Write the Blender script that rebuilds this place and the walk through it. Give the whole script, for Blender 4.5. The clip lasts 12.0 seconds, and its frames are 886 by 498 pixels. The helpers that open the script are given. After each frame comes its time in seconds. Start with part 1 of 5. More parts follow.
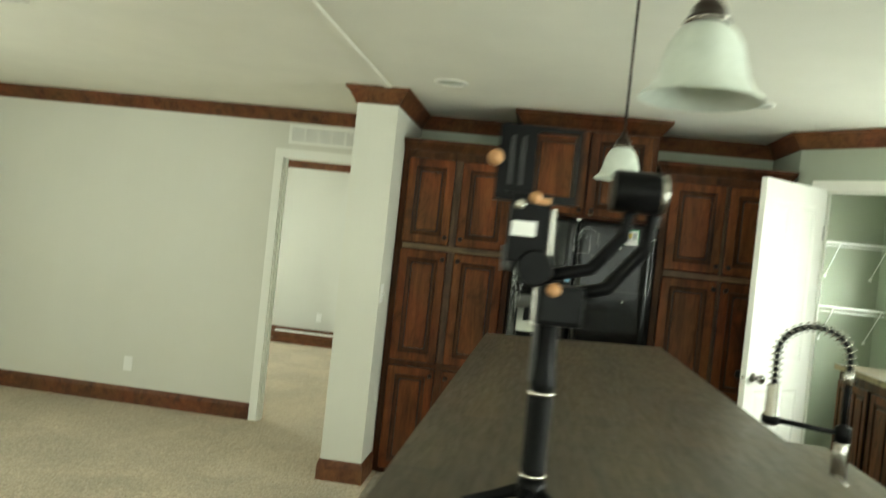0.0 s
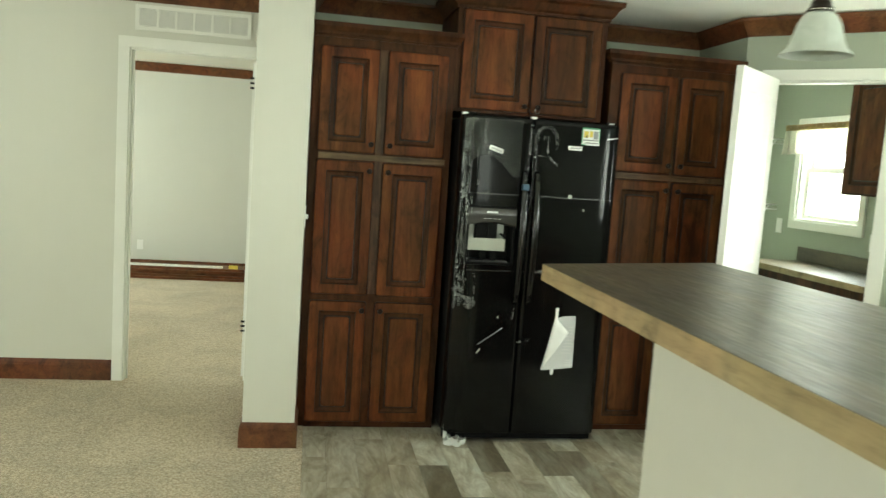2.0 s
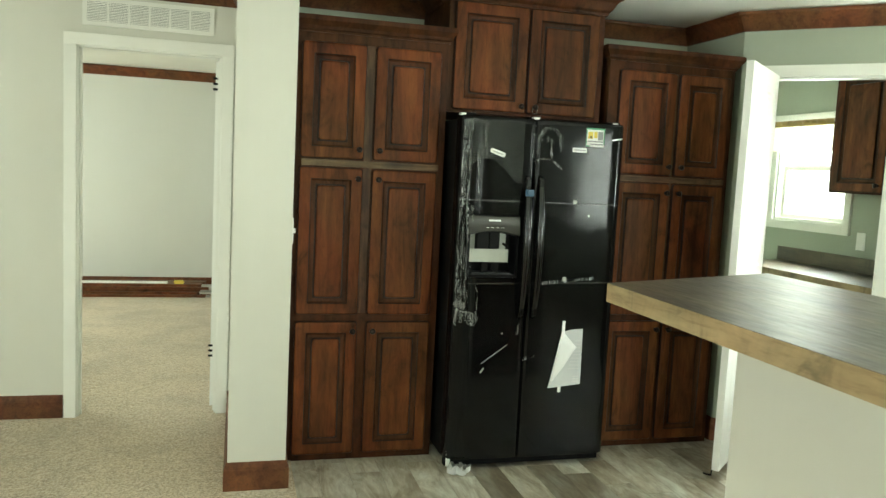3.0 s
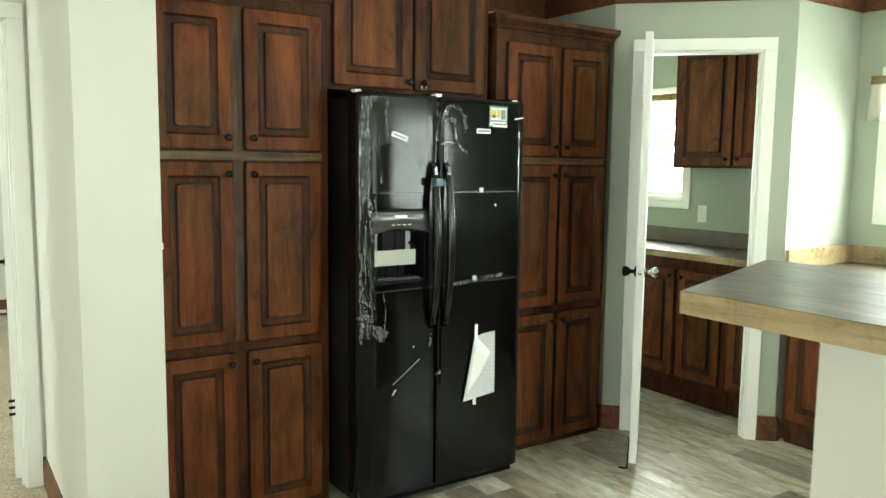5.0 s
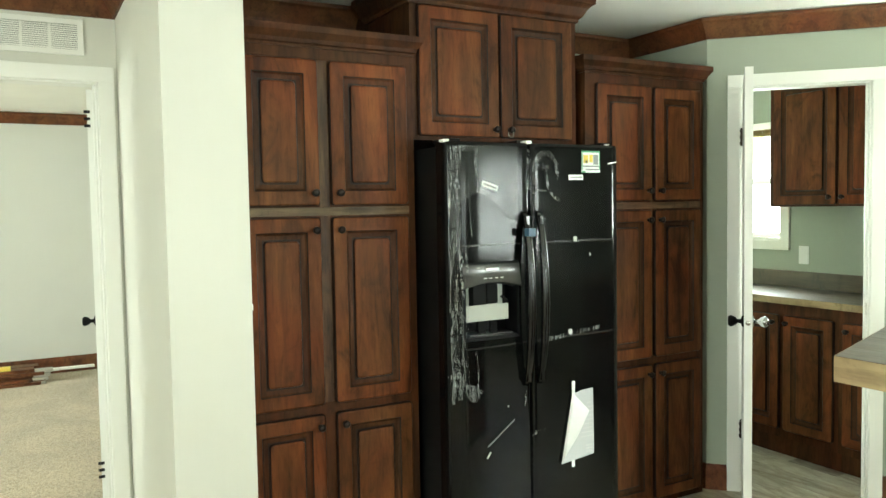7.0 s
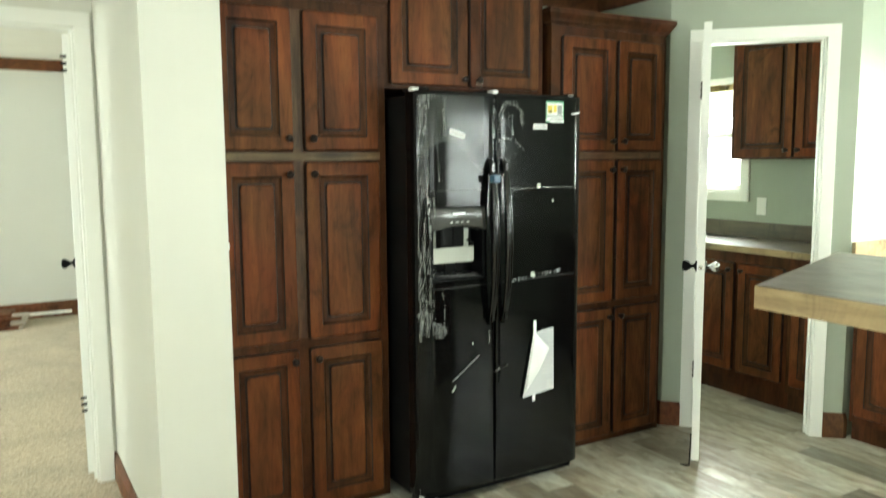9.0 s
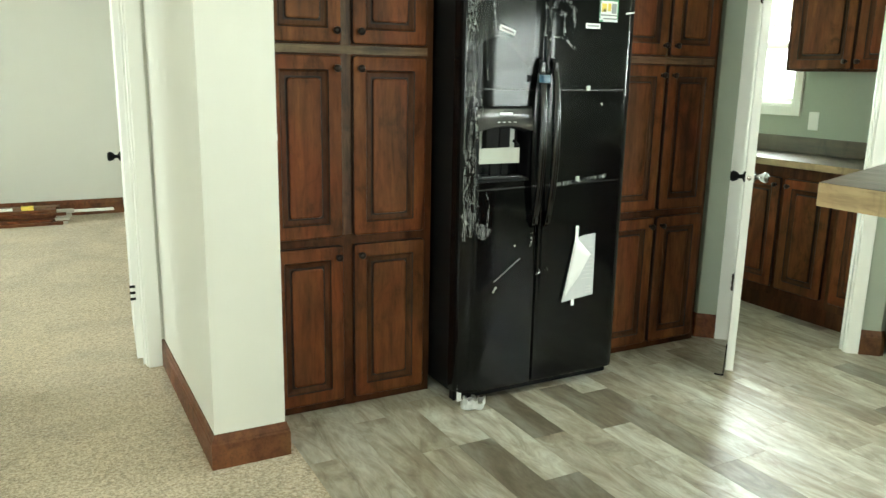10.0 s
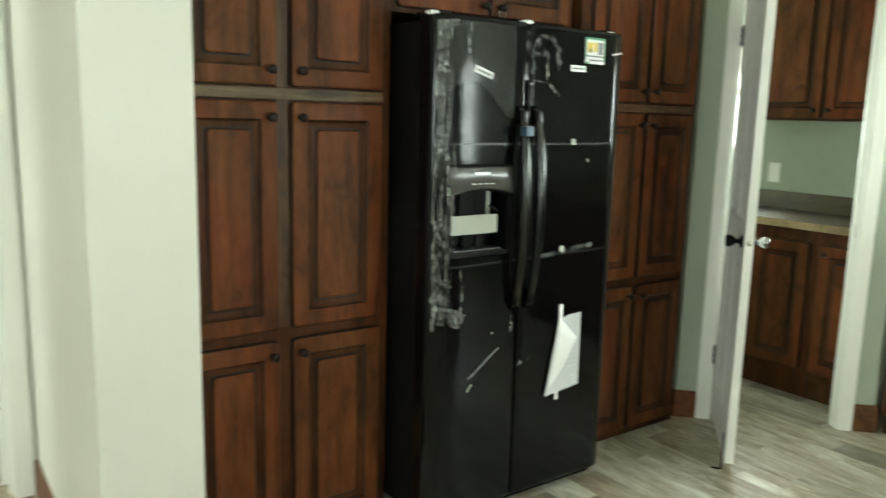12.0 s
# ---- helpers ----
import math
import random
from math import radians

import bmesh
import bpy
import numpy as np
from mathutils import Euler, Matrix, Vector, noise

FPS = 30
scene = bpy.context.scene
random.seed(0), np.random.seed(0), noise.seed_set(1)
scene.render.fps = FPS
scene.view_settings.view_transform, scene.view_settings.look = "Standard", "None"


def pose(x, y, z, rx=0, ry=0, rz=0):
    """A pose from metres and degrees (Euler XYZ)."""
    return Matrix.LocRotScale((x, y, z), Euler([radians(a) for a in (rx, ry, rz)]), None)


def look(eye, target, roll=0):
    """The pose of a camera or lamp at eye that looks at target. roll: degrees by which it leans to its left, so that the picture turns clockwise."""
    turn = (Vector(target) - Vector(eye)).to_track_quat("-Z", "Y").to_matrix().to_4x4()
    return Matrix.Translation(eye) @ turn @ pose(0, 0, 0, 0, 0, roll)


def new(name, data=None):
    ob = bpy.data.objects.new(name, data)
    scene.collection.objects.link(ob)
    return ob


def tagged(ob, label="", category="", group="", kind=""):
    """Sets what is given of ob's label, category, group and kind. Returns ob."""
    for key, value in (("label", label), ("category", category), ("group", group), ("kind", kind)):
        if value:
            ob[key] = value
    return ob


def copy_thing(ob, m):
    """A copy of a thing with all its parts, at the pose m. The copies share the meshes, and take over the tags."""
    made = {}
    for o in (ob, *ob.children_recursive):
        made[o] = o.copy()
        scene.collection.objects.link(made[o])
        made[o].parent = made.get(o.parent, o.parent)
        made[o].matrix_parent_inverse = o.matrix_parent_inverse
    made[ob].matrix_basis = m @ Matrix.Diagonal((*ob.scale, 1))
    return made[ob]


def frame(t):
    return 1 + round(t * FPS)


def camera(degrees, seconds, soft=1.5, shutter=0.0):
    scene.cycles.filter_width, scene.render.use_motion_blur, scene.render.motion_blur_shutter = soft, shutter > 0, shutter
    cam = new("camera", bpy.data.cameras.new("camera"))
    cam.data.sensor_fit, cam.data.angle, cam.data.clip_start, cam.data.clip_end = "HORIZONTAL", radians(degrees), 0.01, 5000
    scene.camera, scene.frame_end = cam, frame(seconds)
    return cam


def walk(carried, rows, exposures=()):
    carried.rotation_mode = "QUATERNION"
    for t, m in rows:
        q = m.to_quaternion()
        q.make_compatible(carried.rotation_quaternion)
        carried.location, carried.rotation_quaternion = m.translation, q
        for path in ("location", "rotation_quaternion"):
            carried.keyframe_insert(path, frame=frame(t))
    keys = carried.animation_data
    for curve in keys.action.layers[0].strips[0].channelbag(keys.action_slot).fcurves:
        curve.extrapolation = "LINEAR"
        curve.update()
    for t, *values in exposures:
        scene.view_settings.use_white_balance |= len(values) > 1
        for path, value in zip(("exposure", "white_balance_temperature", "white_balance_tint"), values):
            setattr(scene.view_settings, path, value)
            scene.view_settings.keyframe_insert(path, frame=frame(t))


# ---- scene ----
cam = camera(59.8, 12.0, soft=1.35, shutter=0.5)
PATH = [
    (0, (0.846, 0.897, 1.552), (0.598, 2.881, 1.533), 6.1),
    (0.5, (0.601, 1.16, 1.527), (0.359, 3.138, 1.365), 6.0),
    (1, (0.332, 1.306, 1.489), (0.267, 3.297, 1.319), 9.8),
    (1.5, (0.073, 1.417, 1.538), (0.266, 3.399, 1.35), 7.1),
    (2, (-0.064, 1.67, 1.488), (0.275, 3.63, 1.275), 3.9),
    (2.5, (-0.248, 1.924, 1.489), (0.09, 3.879, 1.239), 4.9),
    (2.7, (-0.282, 1.976, 1.49), (0.133, 3.923, 1.301), 4.1),
    (4.3, (-0.659, 2.619, 1.465), (0.162, 4.422, 1.185), 1.2),
    (4.5, (-0.671, 2.701, 1.462), (0.299, 4.434, 1.222), 0.9),
    (5, (-0.758, 2.874, 1.482), (0.35, 4.524, 1.264), 0.7),
    (5.5, (-0.768, 2.974, 1.49), (0.28, 4.667, 1.308), -0.9),
    (6, (-0.769, 3.029, 1.504), (0.2, 4.773, 1.369), -0.9),
    (6.5, (-0.766, 3.045, 1.522), (0.186, 4.802, 1.44), 0.1),
    (7, (-0.762, 3.046, 1.514), (0.199, 4.796, 1.406), -1.0),
    (7.2, (-0.76, 3.041, 1.509), (0.207, 4.785, 1.36), 0.1),
    (8.8, (-0.79, 2.914, 1.505), (0.229, 4.625, 1.328), -1.6),
    (9, (-0.806, 2.896, 1.484), (0.201, 4.609, 1.257), -0.4),
    (9.5, (-0.844, 2.918, 1.454), (0.126, 4.632, 1.107), -0.0),
    (10, (-0.858, 2.92, 1.416), (0.065, 4.639, 0.975), 1.1),
    (10.5, (-0.862, 2.935, 1.44), (0.048, 4.677, 1.071), 2.7),
    (11, (-0.809, 3.093, 1.426), (0.201, 4.789, 1.106), 2.4),
    (11.5, (-0.745, 3.326, 1.425), (0.187, 5.071, 1.128), 0.6),
    (12, (-0.731, 3.605, 1.448), (0.421, 5.205, 1.11), 1.5),
]
walk(cam, [(t, look(eye, target, roll)) for t, eye, target, roll in PATH],
     exposures=[(0.0, -0.62, 6850, -6), (1.5, -0.56, 6800, -6), (2.5, -0.30, 6650, -6), (4.5, -0.30, 6450, -5), (5.0, -0.06, 6400, -4), (6.0, 0.06, 6400, -3),
                (7.0, 0.12, 6400, -3), (9.0, 0.12, 6400, -3), (10.5, 0.04, 6300, -4), (11.5, -0.06, 6300, -4), (12.0, -0.16, 6300, -4)])

# ---- world and daylight ----
world = bpy.data.worlds.new("sky")
scene.world = world
world.use_nodes = True
wn = world.node_tree
sky = wn.nodes.new("ShaderNodeTexSky")
sky.sky_type, sky.sun_disc = "NISHITA", False
sky.sun_elevation, sky.sun_rotation = radians(48), radians(120)
wn.nodes["Background"].inputs["Strength"].default_value = 0.15
wn.links.new(sky.outputs[0], wn.nodes["Background"].inputs["Color"])
sun_data = bpy.data.lights.new("sun", "SUN")
sun_data.energy, sun_data.angle, sun_data.color = 1.5, radians(10), (1.0, 0.96, 0.9)
sun = new("sun", sun_data)
sun.matrix_world = look((6, -4, 8), (0, 2, 0))


def window_light(name, x, y, z, w, h, toward, watts):
    """Sky light that enters by one window opening."""
    d = bpy.data.lights.new(name, "AREA")
    d.shape, d.size, d.size_y, d.energy, d.color = "RECTANGLE", w, h, watts, (0.97, 1.0, 0.98)
    o = new(name, d)
    o.matrix_world = look((x, y, z), (x + toward[0], y + toward[1], z + toward[2]))
    return o


X_E, X_W, Y_S, CEIL = 3.645, -4.3, -3.2, 2.455
window_light("daylight_kitchen_window", X_E + 0.13, 4.635, 1.61, 0.83, 0.74, (-1, 0, 0), 125)
window_light("daylight_dining_window", X_E + 0.13, 1.15, 1.485, 1.5, 1.07, (-1, 0, 0), 150)
window_light("daylight_utility_window", X_E + 0.13, 6.78, 1.615, 0.72, 0.74, (-1, 0, 0), 130)
window_light("daylight_south_window", 2.1, Y_S - 0.11, 1.45, 1.5, 1.2, (0, 1, 0), 45)
# the living south and bedroom windows are unseen, added to brighten those rooms
window_light("daylight_added_living_south_window", -2.2, Y_S - 0.11, 1.45, 1.8, 1.3, (0, 1, 0), 82)
window_light("daylight_living_west_window", X_W - 0.11, 3.4, 1.45, 1.8, 1.2, (1, 0, 0), 82)
window_light("daylight_added_bedroom_window", X_W - 0.11, 9.0, 1.45, 1.5, 1.2, (1, 0, 0), 120)

# ---- materials ----


def mat(name):
    m = bpy.data.materials.new(name)
    m.use_nodes = True
    return m, m.node_tree, m.node_tree.nodes["Principled BSDF"]


def node(nt, kind, **values):
    n = nt.nodes.new(kind)
    for k, v in values.items():
        if k in n.inputs:
            n.inputs[k].default_value = v
    return n


def ramp(nt, fac, stops):
    r = nt.nodes.new("ShaderNodeValToRGB")
    e = r.color_ramp.elements
    while len(e) < len(stops):
        e.new(0.5)
    for i, (p, c) in enumerate(stops):
        e[i].position = p
        e[i].color = (*c, 1) if len(c) == 3 else c
    nt.links.new(fac, r.inputs[0])
    return r.outputs[0]


def mix(nt, fac, a, b, blend="MIX"):
    n = nt.nodes.new("ShaderNodeMix")
    n.data_type, n.blend_type = "RGBA", blend
    for sock, v in ((n.inputs[0], fac), (n.inputs[6], a), (n.inputs[7], b)):
        if isinstance(v, bpy.types.NodeSocket):
            nt.links.new(v, sock)
        elif isinstance(v, (int, float)):
            sock.default_value = v
        else:
            sock.default_value = (*v, 1)
    return n.outputs[2]


def coords(nt, scale, spread=7.0, kind="Object"):
    """Object coordinates, stretched by scale and shifted at random for each object."""
    tc = nt.nodes.new("ShaderNodeTexCoord")
    info = nt.nodes.new("ShaderNodeObjectInfo")
    mul = nt.nodes.new("ShaderNodeMath")
    mul.operation = "MULTIPLY"
    mul.inputs[1].default_value = spread
    nt.links.new(info.outputs["Random"], mul.inputs[0])
    add = nt.nodes.new("ShaderNodeVectorMath")
    add.operation = "ADD"
    nt.links.new(tc.outputs[kind], add.inputs[0])
    nt.links.new(mul.outputs[0], add.inputs[1])
    m = nt.nodes.new("ShaderNodeMapping")
    m.inputs["Scale"].default_value = scale
    nt.links.new(add.outputs[0], m.inputs[0])
    return m.outputs[0]


def noise_tex(nt, vec, scale, detail=4.0, rough=0.55, distortion=0.0):
    n = node(nt, "ShaderNodeTexNoise", Scale=scale, Detail=detail, Roughness=rough, Distortion=distortion)
    nt.links.new(vec, n.inputs["Vector"])
    return n.outputs["Fac"]


def bump(nt, bsdf, height, strength, distance=0.002):
    b = node(nt, "ShaderNodeBump", Strength=strength, Distance=distance)
    nt.links.new(height, b.inputs["Height"])
    nt.links.new(b.outputs[0], bsdf.inputs["Normal"])


def plain(name, color, rough=0.5, metal=0.0, grain=0.0, grain_scale=60.0, spec=0.5, tint=0.06):
    m, nt, b = mat(name)
    v = coords(nt, (1, 1, 1))
    big = noise_tex(nt, v, 3.0)
    c = mix(nt, big, tuple(k * (1 - tint) for k in color), tuple(min(1, k * (1 + tint)) for k in color))
    nt.links.new(c, b.inputs["Base Color"])
    b.inputs["Roughness"].default_value, b.inputs["Metallic"].default_value = rough, metal
    b.inputs["Specular IOR Level"].default_value = spec
    if grain:
        bump(nt, b, noise_tex(nt, v, grain_scale, 3), grain)
    return m


def wood(name, light, mid, dark, along=(5.5, 5.5, 0.75), rough=0.46, knots=True, gloss=0.3, depth=0.10):
    """Stained knotty wood with the grain along the axis of the smallest scale."""
    m, nt, b = mat(name)
    v = coords(nt, along)
    g1 = noise_tex(nt, v, 1.5, 6, 0.55, 1.4)
    g2 = noise_tex(nt, coords(nt, tuple(k * 3.5 for k in along)), 4.0, 4, 0.6, 0.5)
    base = ramp(nt, g1, [(0.24, dark), (0.44, mid), (0.74, light)])
    fine = ramp(nt, g2, [(0.30, (0.60, 0.57, 0.55)), (0.48, (0.98, 0.97, 0.96)), (0.75, (1.14, 1.11, 1.08))])
    c = mix(nt, 0.75 if knots else 0.5, base, fine, "MULTIPLY")
    hue = ramp(nt, noise_tex(nt, coords(nt, (1, 1, 0.45)), 2.6, 3, 0.5, 1.0), [(0.35, (0.90, 1.02, 0.98)), (0.49, (1.03, 0.98, 0.94)), (0.66, (1.20, 0.88, 0.80))])
    c = mix(nt, 0.8 if knots else 0.25, c, hue, "MULTIPLY")
    blot = ramp(nt, noise_tex(nt, coords(nt, (1, 1, 0.6)), 7.5, 7, 0.68, 0.9), [(0.34, (0.40, 0.42, 0.41)), (0.45, (0.84, 0.85, 0.84)), (0.60, (1.04, 1.03, 1.0)), (0.75, (1.22, 1.16, 1.08))])
    c = mix(nt, 0.85, c, blot, "MULTIPLY")
    if knots:
        vo = node(nt, "ShaderNodeTexVoronoi", Scale=3.6)
        nt.links.new(coords(nt, (1, 1, 0.6)), vo.inputs["Vector"])
        spot = ramp(nt, vo.outputs["Distance"], [(0.03, (0.08, 0.06, 0.05)), (0.06, (0.55, 0.52, 0.50)), (0.13, (1, 1, 1))])
        c = mix(nt, 0.8, c, spot, "MULTIPLY")
    nt.links.new(c, b.inputs["Base Color"])
    r = ramp(nt, g2, [(0.2, (rough + 0.16,) * 3), (0.8, (rough - 0.05,) * 3)])
    nt.links.new(r, b.inputs["Roughness"])
    b.inputs["Specular IOR Level"].default_value = gloss
    bump(nt, b, g2, depth, 0.0015)
    return m


def wall_paint(name, color, rough=0.7):
    m, nt, b = mat(name)
    v = coords(nt, (1, 1, 1), 0.0)
    c = mix(nt, noise_tex(nt, v, 1.3, 3), tuple(k * 0.95 for k in color), tuple(min(1, k * 1.04) for k in color))
    streak = noise_tex(nt, coords(nt, (16, 16, 0.5), 0.0), 2.0, 3)
    c = mix(nt, 0.25, c, ramp(nt, streak, [(0.35, (0.975, 0.975, 0.97)), (0.65, (1, 1, 1))]), "MULTIPLY")
    nt.links.new(c, b.inputs["Base Color"])
    b.inputs["Roughness"].default_value = rough
    bump(nt, b, noise_tex(nt, v, 240, 3), 0.08, 0.001)
    return m


CAB = wood("cabinet_stain", (0.172, 0.0615, 0.0195), (0.099, 0.0322, 0.0104), (0.028, 0.0102, 0.0040), gloss=0.15)
FRAME = wood("cabinet_frame_stain", (0.098, 0.0375, 0.0128), (0.052, 0.0186, 0.0066), (0.015, 0.0060, 0.0027), gloss=0.15)
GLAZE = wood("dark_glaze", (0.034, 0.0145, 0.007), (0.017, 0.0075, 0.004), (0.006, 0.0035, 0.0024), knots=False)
WORN = wood("worn_frame_wood", (0.21, 0.15, 0.085), (0.105, 0.066, 0.035), (0.030, 0.016, 0.009), along=(1.2, 9, 14), depth=0.3)
WORN_STILE = wood("worn_stile_wood", (0.12, 0.072, 0.036), (0.056, 0.029, 0.013), (0.016, 0.008, 0.004), along=(14, 9, 1.2), depth=0.3)
TRIM = wood("trim_stain", (0.180, 0.074, 0.028), (0.118, 0.043, 0.016), (0.048, 0.017, 0.007), along=(6, 6, 6), depth=0.05)
TOP = wood("laminate_top", (0.105, 0.078, 0.042), (0.062, 0.045, 0.024), (0.030, 0.022, 0.012), along=(7, 0.7, 7), rough=0.33, knots=False, gloss=0.8, depth=0.02)
TOP_EDGE = wood("laminate_edge", (0.42, 0.325, 0.185), (0.32, 0.24, 0.132), (0.21, 0.155, 0.085), along=(8, 0.9, 8), rough=0.42, knots=False, depth=0.04)
# the worktop's printed strips
nt = TOP.node_tree
b = next(n for n in nt.nodes if n.type == "BSDF_PRINCIPLED")
was = b.inputs["Base Color"].links[0].from_socket
turn = node(nt, "ShaderNodeMapping", Rotation=(0, 0, radians(90)))
nt.links.new(coords(nt, (1, 1, 1), 0.0), turn.inputs["Vector"])
strip = nt.nodes.new("ShaderNodeTexBrick")
nt.links.new(turn.outputs[0], strip.inputs["Vector"])
for key, val in (("Color1", (0.70, 0.68, 0.66, 1)), ("Color2", (1.25, 1.24, 1.22, 1)), ("Mortar", (0.55, 0.52, 0.50, 1)), ("Scale", 1.0), ("Mortar Size", 0.0012), ("Bias", 0.0), ("Brick Width", 0.95), ("Row Height", 0.075)):
    strip.inputs[key].default_value = val
nt.links.new(mix(nt, 1.0, was, strip.outputs["Color"], "MULTIPLY"), b.inputs["Base Color"])
WALL = wall_paint("living_wall_paint", (0.645, 0.64, 0.565))
BEDROOM_WALL = wall_paint("bedroom_wall_paint", (0.65, 0.65, 0.59))
SAGE = wall_paint("sage_wall_paint", (0.36, 0.395, 0.315))
PANEL_WHITE = wall_paint("island_panel_paint", (0.66, 0.64, 0.56))
CEILING = plain("ceiling_paint", (0.83, 0.82, 0.74), 0.85, grain=0.2, grain_scale=180)
WHITE = plain("white_trim_paint", (0.80, 0.80, 0.74), 0.42, tint=0.03)
DOOR_WHITE = plain("white_door_paint", (0.80, 0.80, 0.75), 0.38, tint=0.03, grain=0.05, grain_scale=120)
BLACK_GLOSS = plain("gloss_black_enamel", (0.003, 0.003, 0.003), 0.10, spec=0.20, grain=0.004, grain_scale=260)
BLACK_SIDE = plain("textured_black_steel", (0.004, 0.004, 0.004), 0.42, spec=0.25, grain=0.15, grain_scale=400)
BLACK_PLASTIC = plain("black_plastic", (0.004, 0.004, 0.0045), 0.36, spec=0.12)
HANDLE_GLOSS = plain("gloss_black_handle", (0.003, 0.003, 0.003), 0.14, spec=0.5)
BLACK_RUBBER = plain("black_rubber", (0.004, 0.004, 0.004), 0.7, spec=0.18)
DARK_GREY = plain("dark_grey_plastic", (0.035, 0.035, 0.035), 0.3)
PANEL_GLOSS = plain("satin_control_panel", (0.050, 0.050, 0.046), 0.24, spec=0.9)
FAINT_INK = plain("faint_ink", (0.60, 0.60, 0.59), 0.8)
CHROME = plain("brushed_nickel", (0.62, 0.60, 0.56), 0.24, 1.0)
KNOB_CHROME = plain("dark_polished_chrome", (0.32, 0.32, 0.31), 0.10, 1.0)
BRONZE = plain("oil_rubbed_bronze", (0.035, 0.024, 0.018), 0.32, 0.7)
KNOB = plain("dark_knob", (0.018, 0.012, 0.009), 0.3, 0.5)
ORANGE = plain("orange_anodised", (0.42, 0.22, 0.10), 0.4, 0.3)
PAPER = plain("paper", (0.82, 0.82, 0.80), 0.8)
GREY_INK = plain("grey_ink", (0.28, 0.28, 0.28), 0.8)
DARK_INK = plain("dark_ink", (0.05, 0.05, 0.05), 0.8)
YELLOW = plain("yellow_print", (0.72, 0.55, 0.10), 0.7)
GREEN = plain("green_print", (0.10, 0.30, 0.16), 0.7)
BLUE = plain("blue_tape", (0.028, 0.07, 0.11), 0.4)
SILVER_INK = plain("silver_print", (0.5, 0.5, 0.5), 0.4, 0.6)
PLATE = plain("switch_plate_plastic", (0.82, 0.82, 0.78), 0.35, tint=0.02)
LACE = plain("lace_cloth", (0.78, 0.76, 0.66), 0.9, grain=0.4, grain_scale=160)
BAND = plain("burlap_band", (0.42, 0.32, 0.16), 0.9, grain=0.4, grain_scale=220)
WIRE = plain("white_wire_coating", (0.85, 0.86, 0.84), 0.35, tint=0.02)
GROUND = plain("grass", (0.09, 0.13, 0.05), 0.95, grain=0.5, grain_scale=20, tint=0.3)
VENT_DARK = plain("vent_inside", (0.12, 0.12, 0.11), 0.8)
TUBE_WHITE = plain("white_plastic", (0.82, 0.82, 0.78), 0.4)

m, nt, b = mat("frosted_glass_shade")
v = coords(nt, (1, 1, 1))
cl = ramp(nt, noise_tex(nt, v, 14, 4, 0.6, 1.5), [(0.3, (0.50, 0.55, 0.49)), (0.7, (0.62, 0.66, 0.60))])
nt.links.new(cl, b.inputs["Base Color"])
b.inputs["Roughness"].default_value = 0.3
b.inputs["Subsurface Weight"].default_value = 0.3
b.inputs["Subsurface Radius"].default_value = (0.02, 0.02, 0.02)
FROSTED = m

m, nt, b = mat("window_glass")
b.inputs["Base Color"].default_value = (1, 1, 1, 1)
b.inputs["Roughness"].default_value = 0.02
b.inputs["Transmission Weight"].default_value = 1.0
b.inputs["IOR"].default_value = 1.45
GLASS = m

m, nt, b = mat("clear_knob_glass")
b.inputs["Base Color"].default_value = (0.9, 0.93, 0.92, 1)
b.inputs["Roughness"].default_value = 0.05
b.inputs["Transmission Weight"].default_value = 0.7
b.inputs["IOR"].default_value = 1.5
GLASS_KNOB = m

# crumpled protective film: mostly clear; highlights on the creases are put in as pale streaks
m, nt, b = mat("crumpled_clear_film")
v = coords(nt, (34, 34, 3.2))
cre = noise_tex(nt, v, 1.5, 2, 0.5, 1.6)
a = ramp(nt, cre, [(0.42, (0.012,) * 3), (0.535, (0.03,) * 3), (0.558, (0.80,) * 3), (0.578, (0.035,) * 3), (0.69, (0.03,) * 3), (0.72, (0.45,) * 3)])
nt.links.new(a, b.inputs["Alpha"])
b.inputs["Base Color"].default_value = (0.72, 0.74, 0.72, 1)
b.inputs["Roughness"].default_value = 0.16
bump(nt, b, cre, 0.8, 0.004)
FILM = m

# carpet pile
m, nt, b = mat("beige_carpet_pile")
v = coords(nt, (1, 1, 1), 0.0)
g = noise_tex(nt, v, 95, 3, 0.7)
c = ramp(nt, g, [(0.30, (0.23, 0.18, 0.115)), (0.47, (0.47, 0.385, 0.265)), (0.68, (0.72, 0.63, 0.475))])
nap = ramp(nt, noise_tex(nt, v, 1.7, 3, 0.5, 0.6), [(0.36, (0.84, 0.84, 0.83)), (0.6, (1.04, 1.03, 1.02))])
c = mix(nt, 1.0, c, nap, "MULTIPLY")
c = mix(nt, 0.5, c, ramp(nt, noise_tex(nt, v, 24, 3), [(0.3, (0.82, 0.82, 0.8)), (0.7, (1.08, 1.08, 1.06))]), "MULTIPLY")
nt.links.new(c, b.inputs["Base Color"])
b.inputs["Roughness"].default_value = 0.95
b.inputs["Specular IOR Level"].default_value = 0.1
b.inputs["Sheen Weight"].default_value = 0.25
bump(nt, b, g, 0.9, 0.006)
CARPET = m

